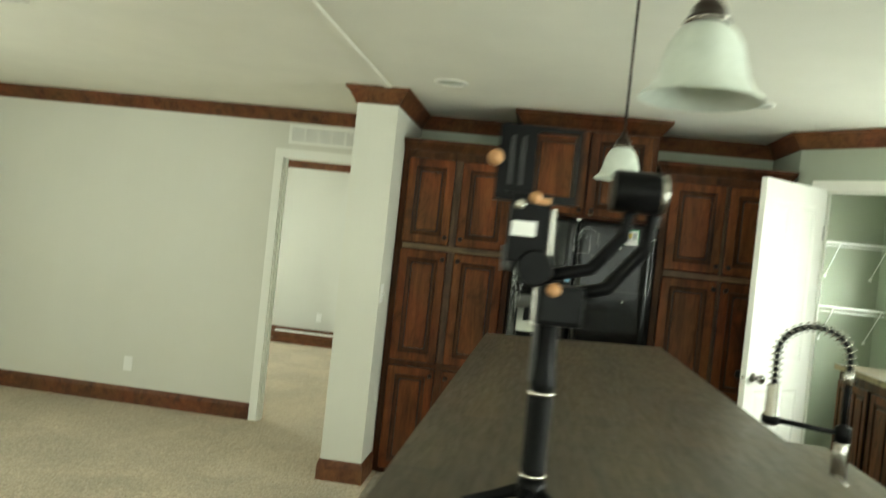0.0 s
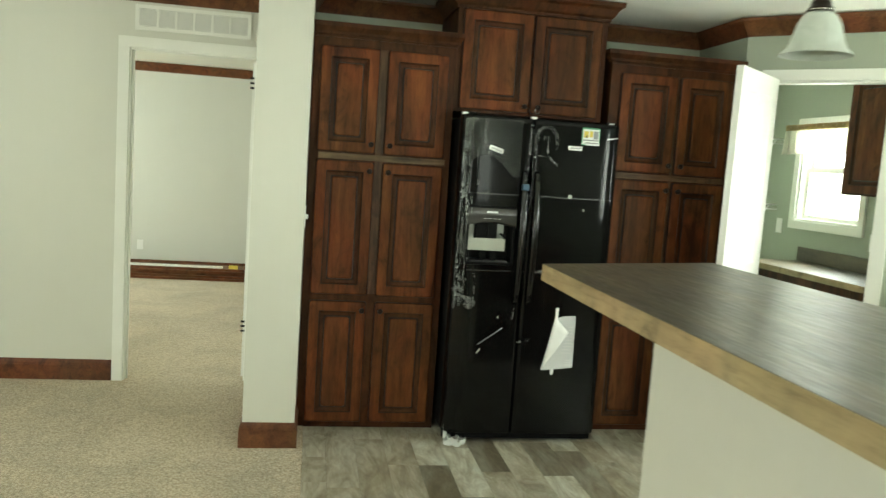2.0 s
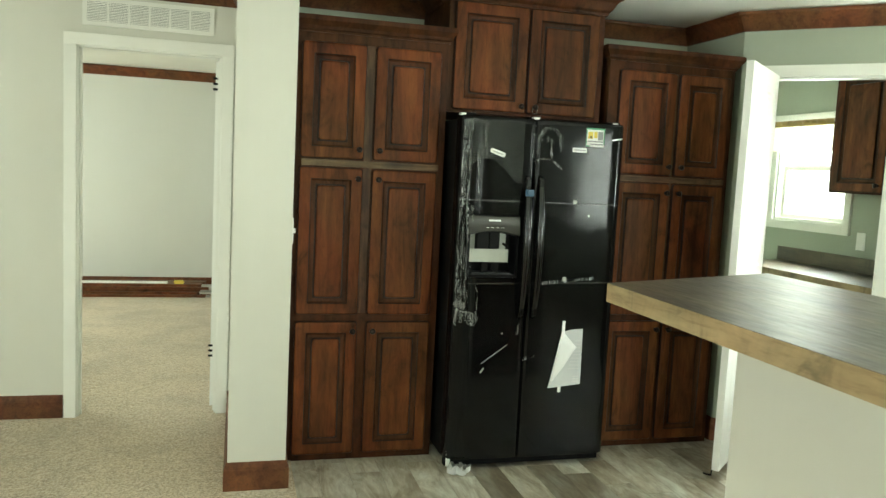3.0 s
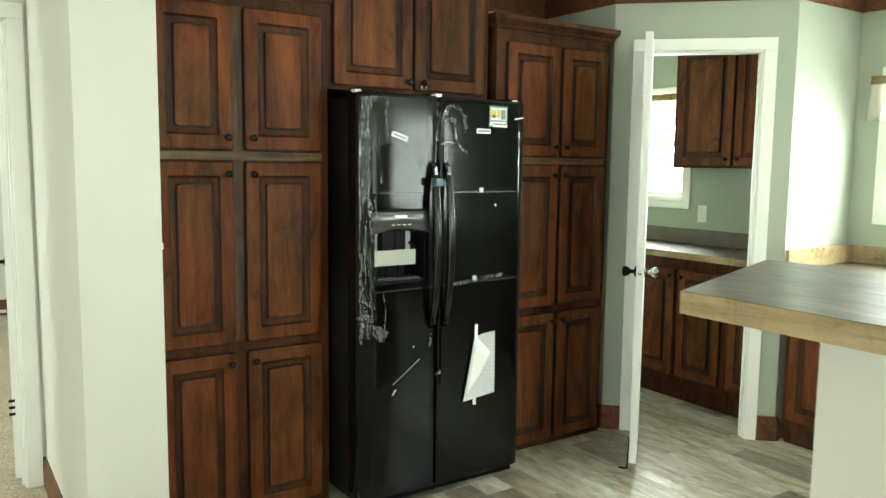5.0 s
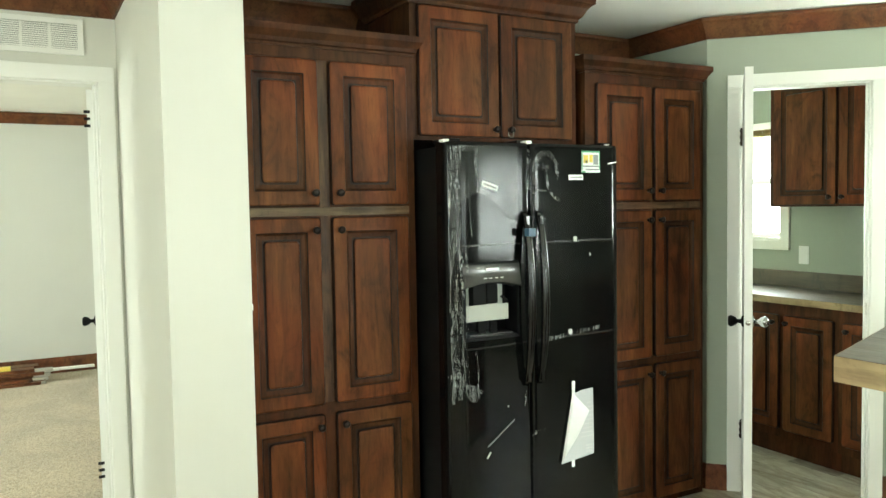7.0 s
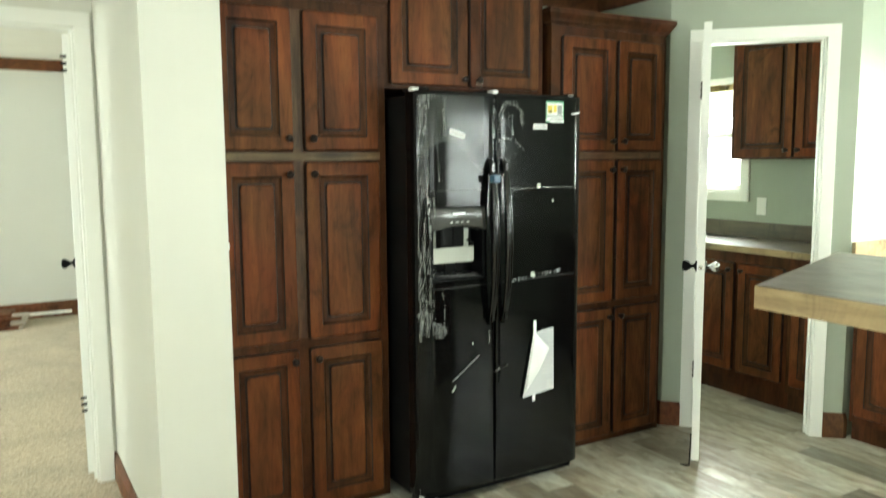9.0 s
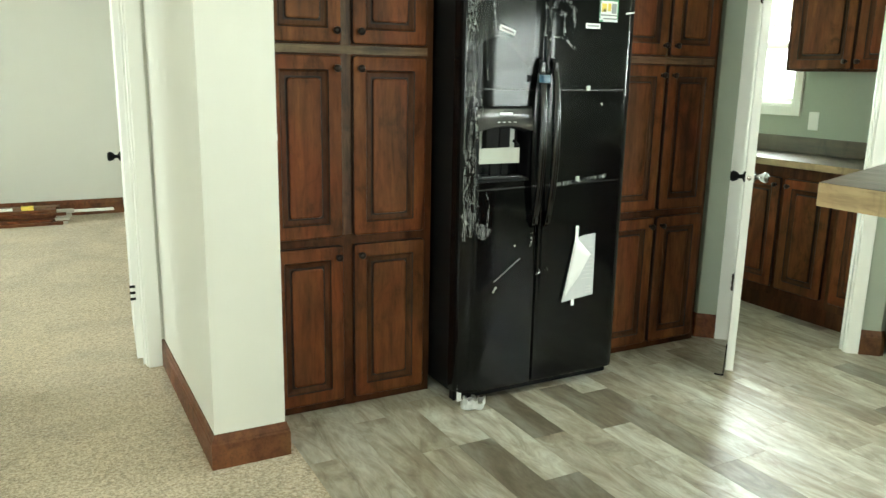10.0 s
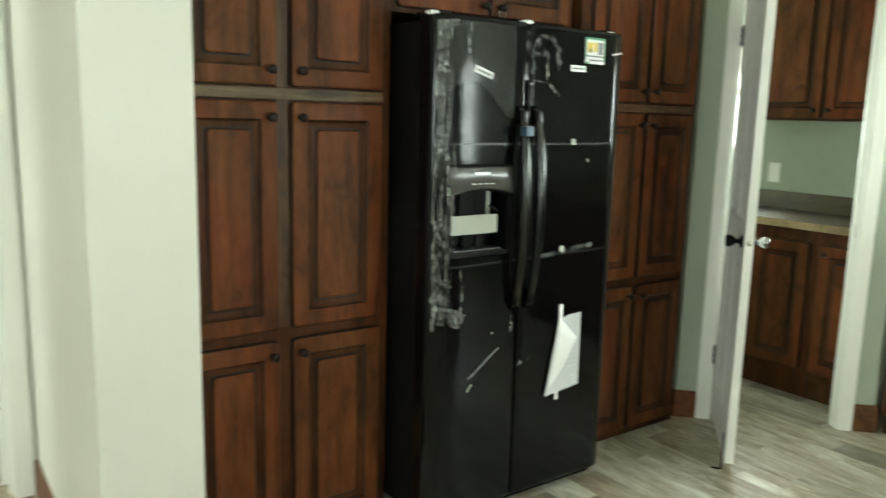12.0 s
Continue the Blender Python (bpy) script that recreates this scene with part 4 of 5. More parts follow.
def ribbon(pts, width, seed, label="", crumple=0.012):
    """A crumpled band of clear film along (x, z) points on the front."""
    P = [Vector(p) for p in pts]
    seg = []
    for a, c in zip(P, P[1:]):
        k = max(2, int((c - a).length / 0.008))
        seg += [a.lerp(c, t / k) for t in range(k)]
    seg.append(P[-1])
    bm = bmesh.new()
    nx = max(5, int(width / 0.005))
    g = []
    for i, p in enumerate(seg):
        d = (seg[min(i + 2, len(seg) - 1)] - seg[max(i - 2, 0)]).normalized()
        nrm = Vector((d.y, -d.x))
        row = []
        for k in range(nx + 1):
            s = (k / nx - 0.5) * width * (0.75 + 0.5 * noise.noise((i * 0.11, seed, 0)))
            q = p + nrm * (s + 0.004 * noise.noise((i * 0.3, k * 0.5, seed)))
            x = q.x - FXC
            h = crumple * (0.5 + noise.noise((i * 0.16, k * 0.9, seed)) + 0.6 * noise.noise((i * 0.45, k * 1.7, seed + 5)))
            row.append(bm.verts.new((x, bow(max(-FHW, min(FHW, x))) - 0.002 - max(0.0, h), q.y)))
        g.append(row)
    for a, c in zip(g, g[1:]):
        for k in range(nx):
            bm.faces.new((a[k], a[k + 1], c[k + 1], c[k])).smooth = (k % 2 == 0)
    return part("protective_film", bm, FILM, fr, label)


m, nt, b = mat("hazy_clear_film")
v = coords(nt, (9, 9, 1.4))
nt.links.new(ramp(nt, noise_tex(nt, v, 1.6, 3, 0.5, 0.6), [(0.35, (0.03,) * 3), (0.60, (0.075,) * 3), (0.74, (0.14,) * 3)]), b.inputs["Alpha"])
b.inputs["Base Color"].default_value = (0.60, 0.63, 0.58, 1)
b.inputs["Roughness"].default_value = 0.30
HAZE = m


def film_sheet(x0, x1, z1, edge, label, seed):
    """A thin film sheet on the front from z1 down to the torn line edge(u), u from 0 to 1."""
    bm = bmesh.new()
    cols = []
    for i in range(25):
        u = i / 24
        x = x0 + (x1 - x0) * u - FXC
        lo = edge(u) + 0.010 * noise.noise((u * 9, seed, 0))
        cols.append([bm.verts.new((x, bow(x) - 0.0012 - 0.0006 * (1 + noise.noise((u * 14, k * 0.7, seed))), z1 + (lo - z1) * k / 12)) for k in range(13)])
    for a, c in zip(cols, cols[1:]):
        for k in range(12):
            bm.faces.new((a[k], c[k], c[k + 1], a[k + 1])).smooth = True
    part("protective_film", bm, HAZE, fr, label)


film_sheet(0.700, 1.000, 1.752, lambda u: 1.50 + 0.085 * math.sin(math.pi * min(1, u * 1.15)) - 0.05 * u, "hazy clear film with a torn lower edge", 3)
ribbon([(0.698, 1.750), (0.699, 1.30), (0.697, 0.96)], 0.007, 41, "", 0.004)
ribbon([(0.722, 1.748), (0.718, 1.40), (0.722, 1.10), (0.716, 0.76)], 0.042, 2, "crumpled clear protective film", 0.016)
ribbon([(0.700, 1.74), (0.702, 1.30), (0.700, 0.74)], 0.016, 31, "", 0.012)
ribbon([(0.748, 1.36), (0.752, 1.15), (0.742, 0.95), (0.752, 0.80)], 0.028, 5, "", 0.014)
ribbon([(0.700, 1.735), (0.760, 1.742), (0.815, 1.735)], 0.030, 8, "", 0.010)
ribbon([(0.806, 1.735), (0.800, 1.66), (0.808, 1.56)], 0.014, 11, "", 0.010)
ribbon([(0.770, 1.60), (0.775, 1.50), (0.785, 1.40)], 0.018, 12, "", 0.008)
ribbon([(0.700, 0.86), (0.740, 0.80), (0.802, 0.765)], 0.055, 14, "crumpled clear film flap", 0.018)
ribbon([(0.792, 0.95), (0.800, 0.86), (0.798, 0.76)], 0.012, 15, "", 0.010)
ribbon([(0.808, 1.565), (0.850, 1.590), (0.890, 1.580), (0.925, 1.555)], 0.007, 17, "", 0.004)
ribbon([(1.045, 1.745), (1.052, 1.68), (1.046, 1.58)], 0.018, 18, "", 0.010)
ribbon([(1.070, 1.60), (1.075, 1.68), (1.105, 1.725), (1.150, 1.725), (1.185, 1.69), (1.195, 1.62)], 0.026, 19, "crumpled clear film round the handle top", 0.018)
ribbon([(1.085, 1.66), (1.120, 1.675), (1.155, 1.665)], 0.030, 20, "", 0.018)
ribbon([(1.135, 1.68), (1.142, 1.60), (1.160, 1.565), (1.205, 1.530)], 0.012, 22, "", 0.008)
ribbon([(1.055, 1.56), (1.095, 1.578), (1.140, 1.575)], 0.008, 24, "", 0.005)
on_front("packing_band", 0.690, 1.530, 1.360, 1.367, BAND_FILM, "thin clear packing band", tilt=0.2, nx=30, nz=1, lift=0.003)
on_front("packing_band", 0.690, 1.530, 0.957, 0.964, BAND_FILM, "thin clear packing band", tilt=1.0, nx=30, nz=1, lift=0.003)
on_front("packing_tape", 1.10, 1.42, 0.965, 0.982, FILM, "twisted clear packing tape", tilt=6, wave=0.008, seed=25, nx=30, nz=3, thick=0)
on_front("packing_tape", 0.825, 0.985, 0.60, 0.604, GREY_INK, "loose strip of tape", tilt=36, wave=0.002, seed=27, nx=14, nz=1)
on_front("packing_tape", 1.045, 1.12, 0.575, 0.590, FILM, "", tilt=14, wave=0.010, seed=29, nx=12, nz=3, thick=0)
on_front("packing_tape", 0.843, 0.850, 0.505, 0.535, STRIP, "", tilt=-34, nx=3, nz=3)
on_front("packing_tape", 1.012, 1.024, 0.70, 0.76, FILM, "", tilt=-6, wave=0.008, seed=33, nx=4, nz=10, thick=0)
on_front("packing_tape", 1.468, 1.530, 1.690, 1.697, SILVER_INK, "", tilt=10, nx=6, nz=1)
for zz, xx in ((1.372, 1.286), (0.982, 1.255)):
    on_front("band_clip", xx - 0.009, xx + 0.009, zz - 0.010, zz + 0.010, STRIP, "small pale band clip", lift=0.006, nx=2, nz=2, thick=0.004)
on_front("tape_scrap", 1.364, 1.371, 1.298, 1.310, STRIP, "", nx=2, nz=2, tilt=20)
on_front("tape_scrap", 0.938, 0.944, 0.702, 0.710, STRIP, "", nx=2, nz=2)
# stickers
stk = on_front("sticker", 1.324, 1.424, 1.650, 1.742, PAPER, "square energy sticker, green border, white and yellow", lift=0.002, nx=4, nz=4)
for xa, xb, za, zb, mm in ((1.324, 1.424, 1.735, 1.742, GREEN), (1.324, 1.329, 1.662, 1.735, GREEN), (1.419, 1.424, 1.662, 1.735, GREEN), (1.324, 1.345, 1.650, 1.657, GREEN), (1.334, 1.360, 1.690, 1.724, YELLOW),
                           (1.340, 1.356, 1.690, 1.703, DARK_INK), (1.366, 1.384, 1.694, 1.726, YELLOW), (1.388, 1.414, 1.684, 1.726, GREY_INK), (1.332, 1.418, 1.674, 1.680, GREY_INK), (1.346, 1.418, 1.660, 1.666, GREY_INK)):
    on_front("print", xa, xb, za, zb, mm, lift=0.0032, nx=2, nz=1, parent=stk)
s2 = on_front("sticker", 1.256, 1.332, 1.619, 1.641, PAPER, "white strip label with grey print", lift=0.002, nx=4, nz=1)
on_front("print", 1.263, 1.325, 1.627, 1.633, GREY_INK, lift=0.0032, nx=3, nz=1, parent=s2)
s3 = on_front("sticker", 0.829, 0.905, 1.584, 1.606, PAPER, "white strip label stuck askew", tilt=-17, lift=0.002, nx=4, nz=1)
on_front("print", 0.836, 0.898, 1.591, 1.598, GREY_INK, tilt=-17, lift=0.0032, nx=3, nz=1, parent=s3)
# paper leaflet taped to the right door, its upper left corner folded over
pp = thing("leaflet", pose(FXC - 0.018, 5.668, 0), "white printed leaflet taped to the fridge, corner folded over", "paper")
bm = bmesh.new()
P = [(1.216, 0.424), (1.398, 0.440), (1.394, 0.728), (1.332, 0.724), (1.280, 0.712)]
Q = []
for k, (x, z) in enumerate(P):
    Q.append(bm.verts.new((x - FXC, bow(x - FXC) - (0.012 if k in (0,) else 0.004), z)))
bm.faces.new(Q)
bmesh.ops.subdivide_edges(bm, edges=bm.edges[:], cuts=3, use_grid_fill=True)
bmesh.ops.solidify(bm, geom=bm.faces[:], thickness=0.0006)
part("sheet", bm, plain("thin_grey_paper", (0.52, 0.53, 0.53), 0.8), pp, "pale grey printed sheet")
bm = bmesh.new()
Q = [bm.verts.new((x - FXC, bow(x - FXC) - o, z)) for x, z, o in ((1.222, 0.440, 0.015), (1.278, 0.722, 0.010), (1.352, 0.640, 0.030), (1.290, 0.545, 0.034))]
bm.faces.new(Q)
bmesh.ops.subdivide_edges(bm, edges=bm.edges[:], cuts=4, use_grid_fill=True)
bmesh.ops.solidify(bm, geom=bm.faces[:], thickness=0.0006)
part("fold", bm, PAPER, pp, smooth=True)
for xx, za, zb in ((1.286, 0.700, 0.770), (1.282, 0.400, 0.448)):
    part("tape", boxm(xx - 0.008 - FXC, xx + 0.008 - FXC, bow(xx - FXC) - 0.0075, bow(xx - FXC) - 0.0065, za, zb), PAPER, pp)
for k in range(3):
    part("print", boxm(1.352 - FXC, 1.385 - FXC, bow(1.37 - FXC) - 0.0068, bow(1.37 - FXC) - 0.0058, 0.452 + k * 0.013, 0.459 + k * 0.013), FAINT_INK, pp)
for k in range(9):
    part("print", boxm(1.325 - FXC + 0.004 * k, 1.385 - FXC, bow(1.36 - FXC) - 0.0070, bow(1.36 - FXC) - 0.0060, 0.52 + k * 0.018, 0.524 + k * 0.018), FAINT_INK, pp)
# torn film at the foot of the freezer door
scrap = thing("film_scrap", pose(FXC, 5.668, 0), "torn clear film curled at the fridge's foot", "packaging")
for k, (cx, rad0, a0, a1, w) in enumerate(((0.748, 0.056, 150, 400, 0.024), (0.735, 0.036, 90, 330, 0.034), (0.768, 0.044, 30, 250, 0.020))):
    bm = bmesh.new()
    prev = None
    for i in range(40):
        a = radians(a0 + (a1 - a0) * i / 39)
        rr = rad0 * (1 + 0.25 * noise.noise((i * 0.2, k, 4)))
        x, y = cx + rr * math.cos(a) - FXC, -0.058 + 0.8 * rr * math.sin(a)
        z = 0.006 + 0.03 * max(0, noise.noise((i * 0.13, k * 3, 1)) + 0.25)
        q = (bm.verts.new((x, y, z)), bm.verts.new((x + 0.004 * math.sin(i), y + 0.004, z + w * (1 + 0.4 * noise.noise((i * 0.5, k, 9))))))
        if prev:
            bm.faces.new((prev[0], prev[1], q[1], q[0]))
        prev = q
    bmesh.ops.solidify(bm, geom=bm.faces[:], thickness=0.0008)
    part("film", bm, TUBE_WHITE, scrap, smooth=True)
bm = bmesh.new()
box(bm, 0.694 - FXC, 0.716 - FXC, -0.012, -0.008, 0.02, 0.10, 0.002)
part("film_corner", bm, TUBE_WHITE, scrap)

# clips left on the fridge's top edge
for xx in (-FHW + 0.012, GAP, FHW - 0.05):
    part("top_clip", boxm(xx - 0.012, xx + 0.016, bow(0) + 0.006 if abs(xx) < 0.3 else -0.004, 0.03, FTOP - 0.003, FTOP + 0.010, 0.003), TUBE_WHITE, fr, "scrap of clear film on the top edge")

# ---- small fixtures ----


def outlet(name, m, label, switch=False):
    root = thing(name, m, label, "outlet" if not switch else "switch")
    part("plate", boxm(-0.036, 0.036, -0.006, 0.0, -0.058, 0.058, 0.003), PLATE, root)
    for z in (-0.02, 0.02):
        part("socket", boxm(-0.015, 0.015, -0.0075, -0.005, z - 0.013, z + 0.013, 0.002), PLATE, root)


outlet("wall_outlet", pose(-2.304, Y_LIV - 0.0005, 0.318), "white outlet plate on the cream wall")
outlet("wall_outlet", pose(X_E - 0.0005, 6.255, 1.168, 0, 0, -90), "white outlet plate above the utility worktop")
outlet("wall_outlet", pose(X_E - 0.0005, 7.33, 1.20, 0, 0, -90), "white outlet plate beside the utility window")
outlet("wall_outlet", pose(-2.05, Y_BED - 0.0005, 0.33), "white outlet plate on the bedroom wall")
sw = thing("light_switch", pose(P_E + 0.0005, 5.62, 1.19, 0, 0, 90), "white light switch on the stub wall's side", "switch")
part("plate", boxm(-0.036, 0.036, -0.006, 0.0, -0.058, 0.058, 0.003), PLATE, sw)
part("toggle", boxm(-0.006, 0.006, -0.018, -0.005, -0.012, 0.010, 0.002), PLATE, sw)

# return-air grille over the bedroom door
vt = thing("return_air_grille", pose(-1.172, Y_LIV, 2.186), "white louvred return air grille above the door", "vent")
W, H = 0.682, 0.148
part("backing", boxm(0.01, W - 0.01, -0.003, -0.0005, 0.01, H - 0.01), VENT_DARK, vt)
bm = bmesh.new()
for b in ((0, W, -0.012, 0, 0, 0.022), (0, W, -0.012, 0, H - 0.022, H), (0, 0.022, -0.012, 0, 0.022, H - 0.022), (W - 0.022, W, -0.012, 0, 0.022, H - 0.022)):
    box(bm, *b)
for k in range(1, 6):
    box(bm, 0.022 + (W - 0.044) * k / 6 - 0.005, 0.022 + (W - 0.044) * k / 6 + 0.005, -0.011, -0.002, 0.022, H - 0.022)
part("frame", bm, WHITE, vt)
slat = None
for k in range(13):
    z = 0.027 + k * 0.0085
    o = part("slat", boxm(0.022, W - 0.022, -0.009, -0.007, -0.003, 0.003), WHITE, vt) if slat is None else new("slat", slat.data)
    o.parent = vt
    slat = slat or o
    o.location = (0, 0, z)

# ceiling register
cv = thing("ceiling_register", pose(-1.80, 4.10, CEIL), "white metal ceiling air register", "vent")
part("frame", boxm(-0.18, 0.18, -0.12, 0.12, -0.008, 0.0, 0.003), WHITE, cv)
for k in range(7):
    part("slat", boxm(-0.15, 0.15, -0.09 + k * 0.027, -0.072 + k * 0.027, -0.012, -0.007), WHITE, cv)

# recessed downlights
dl = thing("downlight", pose(0.25, 5.24, CEIL), "white recessed ceiling downlight", "downlight", "kitchen downlights")
part("ring", lathe(bmesh.new(), [(0.070, 0.0), (0.070, -0.004), (0.085, -0.008), (0.100, -0.004), (0.101, 0.0)], 40, caps=False), WHITE, dl)
part("lens", lathe(bmesh.new(), [(0.001, -0.002), (0.070, -0.002)], 32, caps=False), FROSTED, dl)
copy_thing(dl, pose(1.90, 5.18, CEIL))


def pendant(x, y, rim):
    root = thing("pendant_lamp", pose(x, y, rim), "pendant lamp with bell-shaped frosted glass shade", "pendant lamp", "bar pendants")
    prof = [(0.079, 0.0), (0.0775, 0.004), (0.066, 0.014), (0.058, 0.030), (0.053, 0.050), (0.047, 0.072), (0.037, 0.090), (0.024, 0.101), (0.022, 0.099), (0.034, 0.087), (0.044, 0.070), (0.050, 0.049), (0.055, 0.030), (0.063, 0.015), (0.074, 0.0035), (0.079, 0.0)]
    part("shade", lathe(bmesh.new(), prof, 48, caps=False), FROSTED, root, "frosted white glass shade")
    part("collar", lathe(bmesh.new(), [(0.001, 0.098), (0.027, 0.098), (0.029, 0.104), (0.027, 0.108), (0.024, 0.109), (0.022, 0.120), (0.013, 0.132), (0.008, 0.134), (0.008, 0.150), (0.001, 0.150)], 28, caps=False), BRONZE, root, "dark bronze collar")
    part("trim_ring", lathe(bmesh.new(), [(0.026, 0.100), (0.031, 0.102), (0.026, 0.105)], 28, caps=False), CHROME, root)
    part("stem", lathe(bmesh.new(), [(0.0042, 0.148), (0.0042, CEIL - rim - 0.02)], 10), BRONZE, root)
    part("canopy", lathe(bmesh.new(), [(0.060, CEIL - rim), (0.060, CEIL - rim - 0.006), (0.045, CEIL - rim - 0.018), (0.006, CEIL - rim - 0.024)], 28), BRONZE, root)


pendant(1.066, 3.33, 1.800)
pendant(1.032, 1.94, 1.772)

# ---- spring faucet on the sink counter ----
fc = thing("faucet", pose(1.80, 3.34, 0.952) @ Matrix.Diagonal((1, 1, 0.93, 1)), "commercial spring faucet, brushed nickel and black", "faucet")
part("base_flange", lathe(bmesh.new(), [(0.032, 0), (0.032, 0.006), (0.026, 0.010)], 24), CHROME, fc)
part("body", lathe(bmesh.new(), [(0.023, 0.008), (0.023, 0.135), (0.020, 0.140)], 24), CHROME, fc, "brushed nickel cylinder body")
part("valve", lathe(bmesh.new(), [(0.024, 0.140), (0.024, 0.185), (0.012, 0.192), (0.010, 0.205)], 20), BLACK_PLASTIC, fc)
part("riser", lathe(bmesh.new(), [(0.011, 0.19), (0.011, 0.33)], 14), BLACK_PLASTIC, fc)
part("upper_collar", lathe(bmesh.new(), [(0.017, 0.325), (0.017, 0.362), (0.013, 0.366)], 18), CHROME, fc)
R_ARC = 0.105
arc = [(0, 0, 0.36)] + [(-R_ARC + R_ARC * math.cos(radians(a)), 0, 0.40 + 0.098 * math.sin(radians(a))) for a in range(0, 181, 10)] + [(-2 * R_ARC, 0, 0.345), (-2 * R_ARC, 0, 0.29)]
part("hose", tube(bmesh.new(), arc, 0.009, 10), BLACK_RUBBER, fc, "black hose")
# coil round the hose
Lp = [Vector(p) for p in arc]
coil = []
turns, steps = 23, 14
tot = [0.0]
for a, c in zip(Lp, Lp[1:]):
    tot.append(tot[-1] + (c - a).length)
for k in range(turns * steps + 1):
    s = tot[-1] * k / (turns * steps)
    i = max(j for j in range(len(tot) - 1) if tot[j] <= s + 1e-9)
    i = min(i, len(Lp) - 2)
    f = (s - tot[i]) / (tot[i + 1] - tot[i])
    p, d = Lp[i].lerp(Lp[i + 1], f), (Lp[i + 1] - Lp[i]).normalized()
    side = Vector((0, 1, 0))
    other = d.cross(side)
    th = 2 * math.pi * k / steps
    coil.append(p + 0.0165 * (math.cos(th) * side + math.sin(th) * other))
part("spring", tube(bmesh.new(), coil, 0.0022, 5), CHROME, fc, "open coil spring")
part("spray_head", lathe(bmesh.new(), [(0.014, 0.30), (0.019, 0.294), (0.020, 0.205), (0.024, 0.200), (0.024, 0.170), (0.018, 0.165)], 22, (-2 * R_ARC, 0, 0)), CHROME, fc, "brushed nickel spray head")
part("holder_arm", tube(bmesh.new(), [(0.0, 0, 0.165), (-2 * R_ARC, 0, 0.185)], 0.009, 10), BLACK_PLASTIC, fc, "black holder arm")
part("holder_clip", lathe(bmesh.new(), [(0.026, 0.172), (0.026, 0.198)], 20, (-2 * R_ARC, 0, 0)), BLACK_PLASTIC, fc)

# ---- camera gimbal on the bar ----
gb = thing("camera_gimbal", pose(0.868, 1.925, 1.2025, 0, 0, 3) @ Matrix.Scale(0.895, 4), "black handheld camera gimbal standing on its mini tripod", "gimbal")
for ang in (172, -38, -112):
    d = Vector((math.cos(radians(ang)), math.sin(radians(ang)), 0))
    part("tripod_leg", tube(bmesh.new(), [(d * 0.010)[:2] + (0.040,), (d * 0.055)[:2] + (0.022,), (d * 0.100)[:2] + (0.007,)], 0.007, 8, 0, [0.011, 0.008, 0.006]), BLACK_PLASTIC, gb)
part("tripod_hub", lathe(bmesh.new(), [(0.014, 0.022), (0.022, 0.030), (0.022, 0.052), (0.017, 0.058)], 20), BLACK_PLASTIC, gb)
for z in (0.058, 0.180):
    part("ring", lathe(bmesh.new(), [(0.0185, z), (0.0205, z + 0.001), (0.0205, z + 0.006), (0.0185, z + 0.007)], 24), CHROME, gb, "silver ring")
part("handle", lathe(bmesh.new(), [(0.017, 0.065), (0.0185, 0.072), (0.0195, 0.170), (0.018, 0.180)], 24), BLACK_RUBBER, gb, "black grip")
part("grip_upper", lathe(bmesh.new(), [(0.018, 0.187), (0.019, 0.20), (0.016, 0.225), (0.016, 0.29), (0.019, 0.30)], 24), BLACK_PLASTIC, gb)
part("trigger", boxm(-0.022, -0.014, -0.010, 0.010, 0.20, 0.285, 0.003), DARK_GREY, gb)
part("control_block", boxm(-0.022, 0.046, -0.024, 0.024, 0.285, 0.345, 0.008), BLACK_PLASTIC, gb)
part("side_rail", boxm(-0.027, -0.022, -0.014, 0.010, 0.282, 0.350, 0.002), CHROME, gb, "thin silver rail")


def knurled(x, z, y=-0.034, r=0.0105):
    part("lock_knob", lathe(bmesh.new(), [(0.001, y), (r, y), (r, y + 0.010), (r * 0.6, y + 0.012)], 14, (x, 0, z), "y"), ORANGE, gb, "orange lock knob")


part("yaw_motor", lathe(bmesh.new(), [(0.024, -0.026), (0.027, -0.022), (0.027, 0.022), (0.024, 0.026)], 28, (-0.030, 0, 0.366), "y"), BLACK_PLASTIC, gb)
part("grey_cap", lathe(bmesh.new(), [(0.010, -0.008), (0.012, 0.0), (0.012, 0.028), (0.010, 0.03)], 16, (-0.068, 0, 0.366)), DARK_GREY, gb)
part("mount_plate", boxm(-0.074, -0.014, -0.018, 0.018, 0.372, 0.475, 0.005), BLACK_PLASTIC, gb)
part("plate_edge", boxm(-0.0135, -0.007, -0.014, 0.014, 0.385, 0.455, 0.002), CHROME, gb, "thin silver edge")
part("maker_label", boxm(-0.070, -0.034, -0.0195, -0.0175, 0.411, 0.433), PAPER, gb, "white label")
part("screw", lathe(bmesh.new(), [(0.001, -0.021), (0.008, -0.020), (0.008, -0.017)], 14, (-0.060, 0, 0.457), "y"), CHROME, gb)
bm = bmesh.new()
for b in ((-0.100, 0.022, -0.010, 0.010, 0.566, 0.574), (-0.100, 0.022, -0.012, 0.012, 0.462, 0.474), (-0.100, -0.044, -0.014, 0.006, 0.474, 0.566), (0.014, 0.022, -0.010, 0.010, 0.474, 0.566)):
    box(bm, *b)
part("camera_tray", bm, BLACK_PLASTIC, gb)
for xx in (-0.082, -0.066):
    part("tray_rail", boxm(xx, xx + 0.004, -0.018, -0.014, 0.485, 0.556, 0.001), DARK_GREY, gb)
part("tilt_arm", tube(bmesh.new(), [(-0.01, 0, 0.358), (0.051, 0, 0.372), (0.096, 0, 0.428), (0.101, 0, 0.470)], 0.010, 10), BLACK_PLASTIC, gb, "bent black arm")
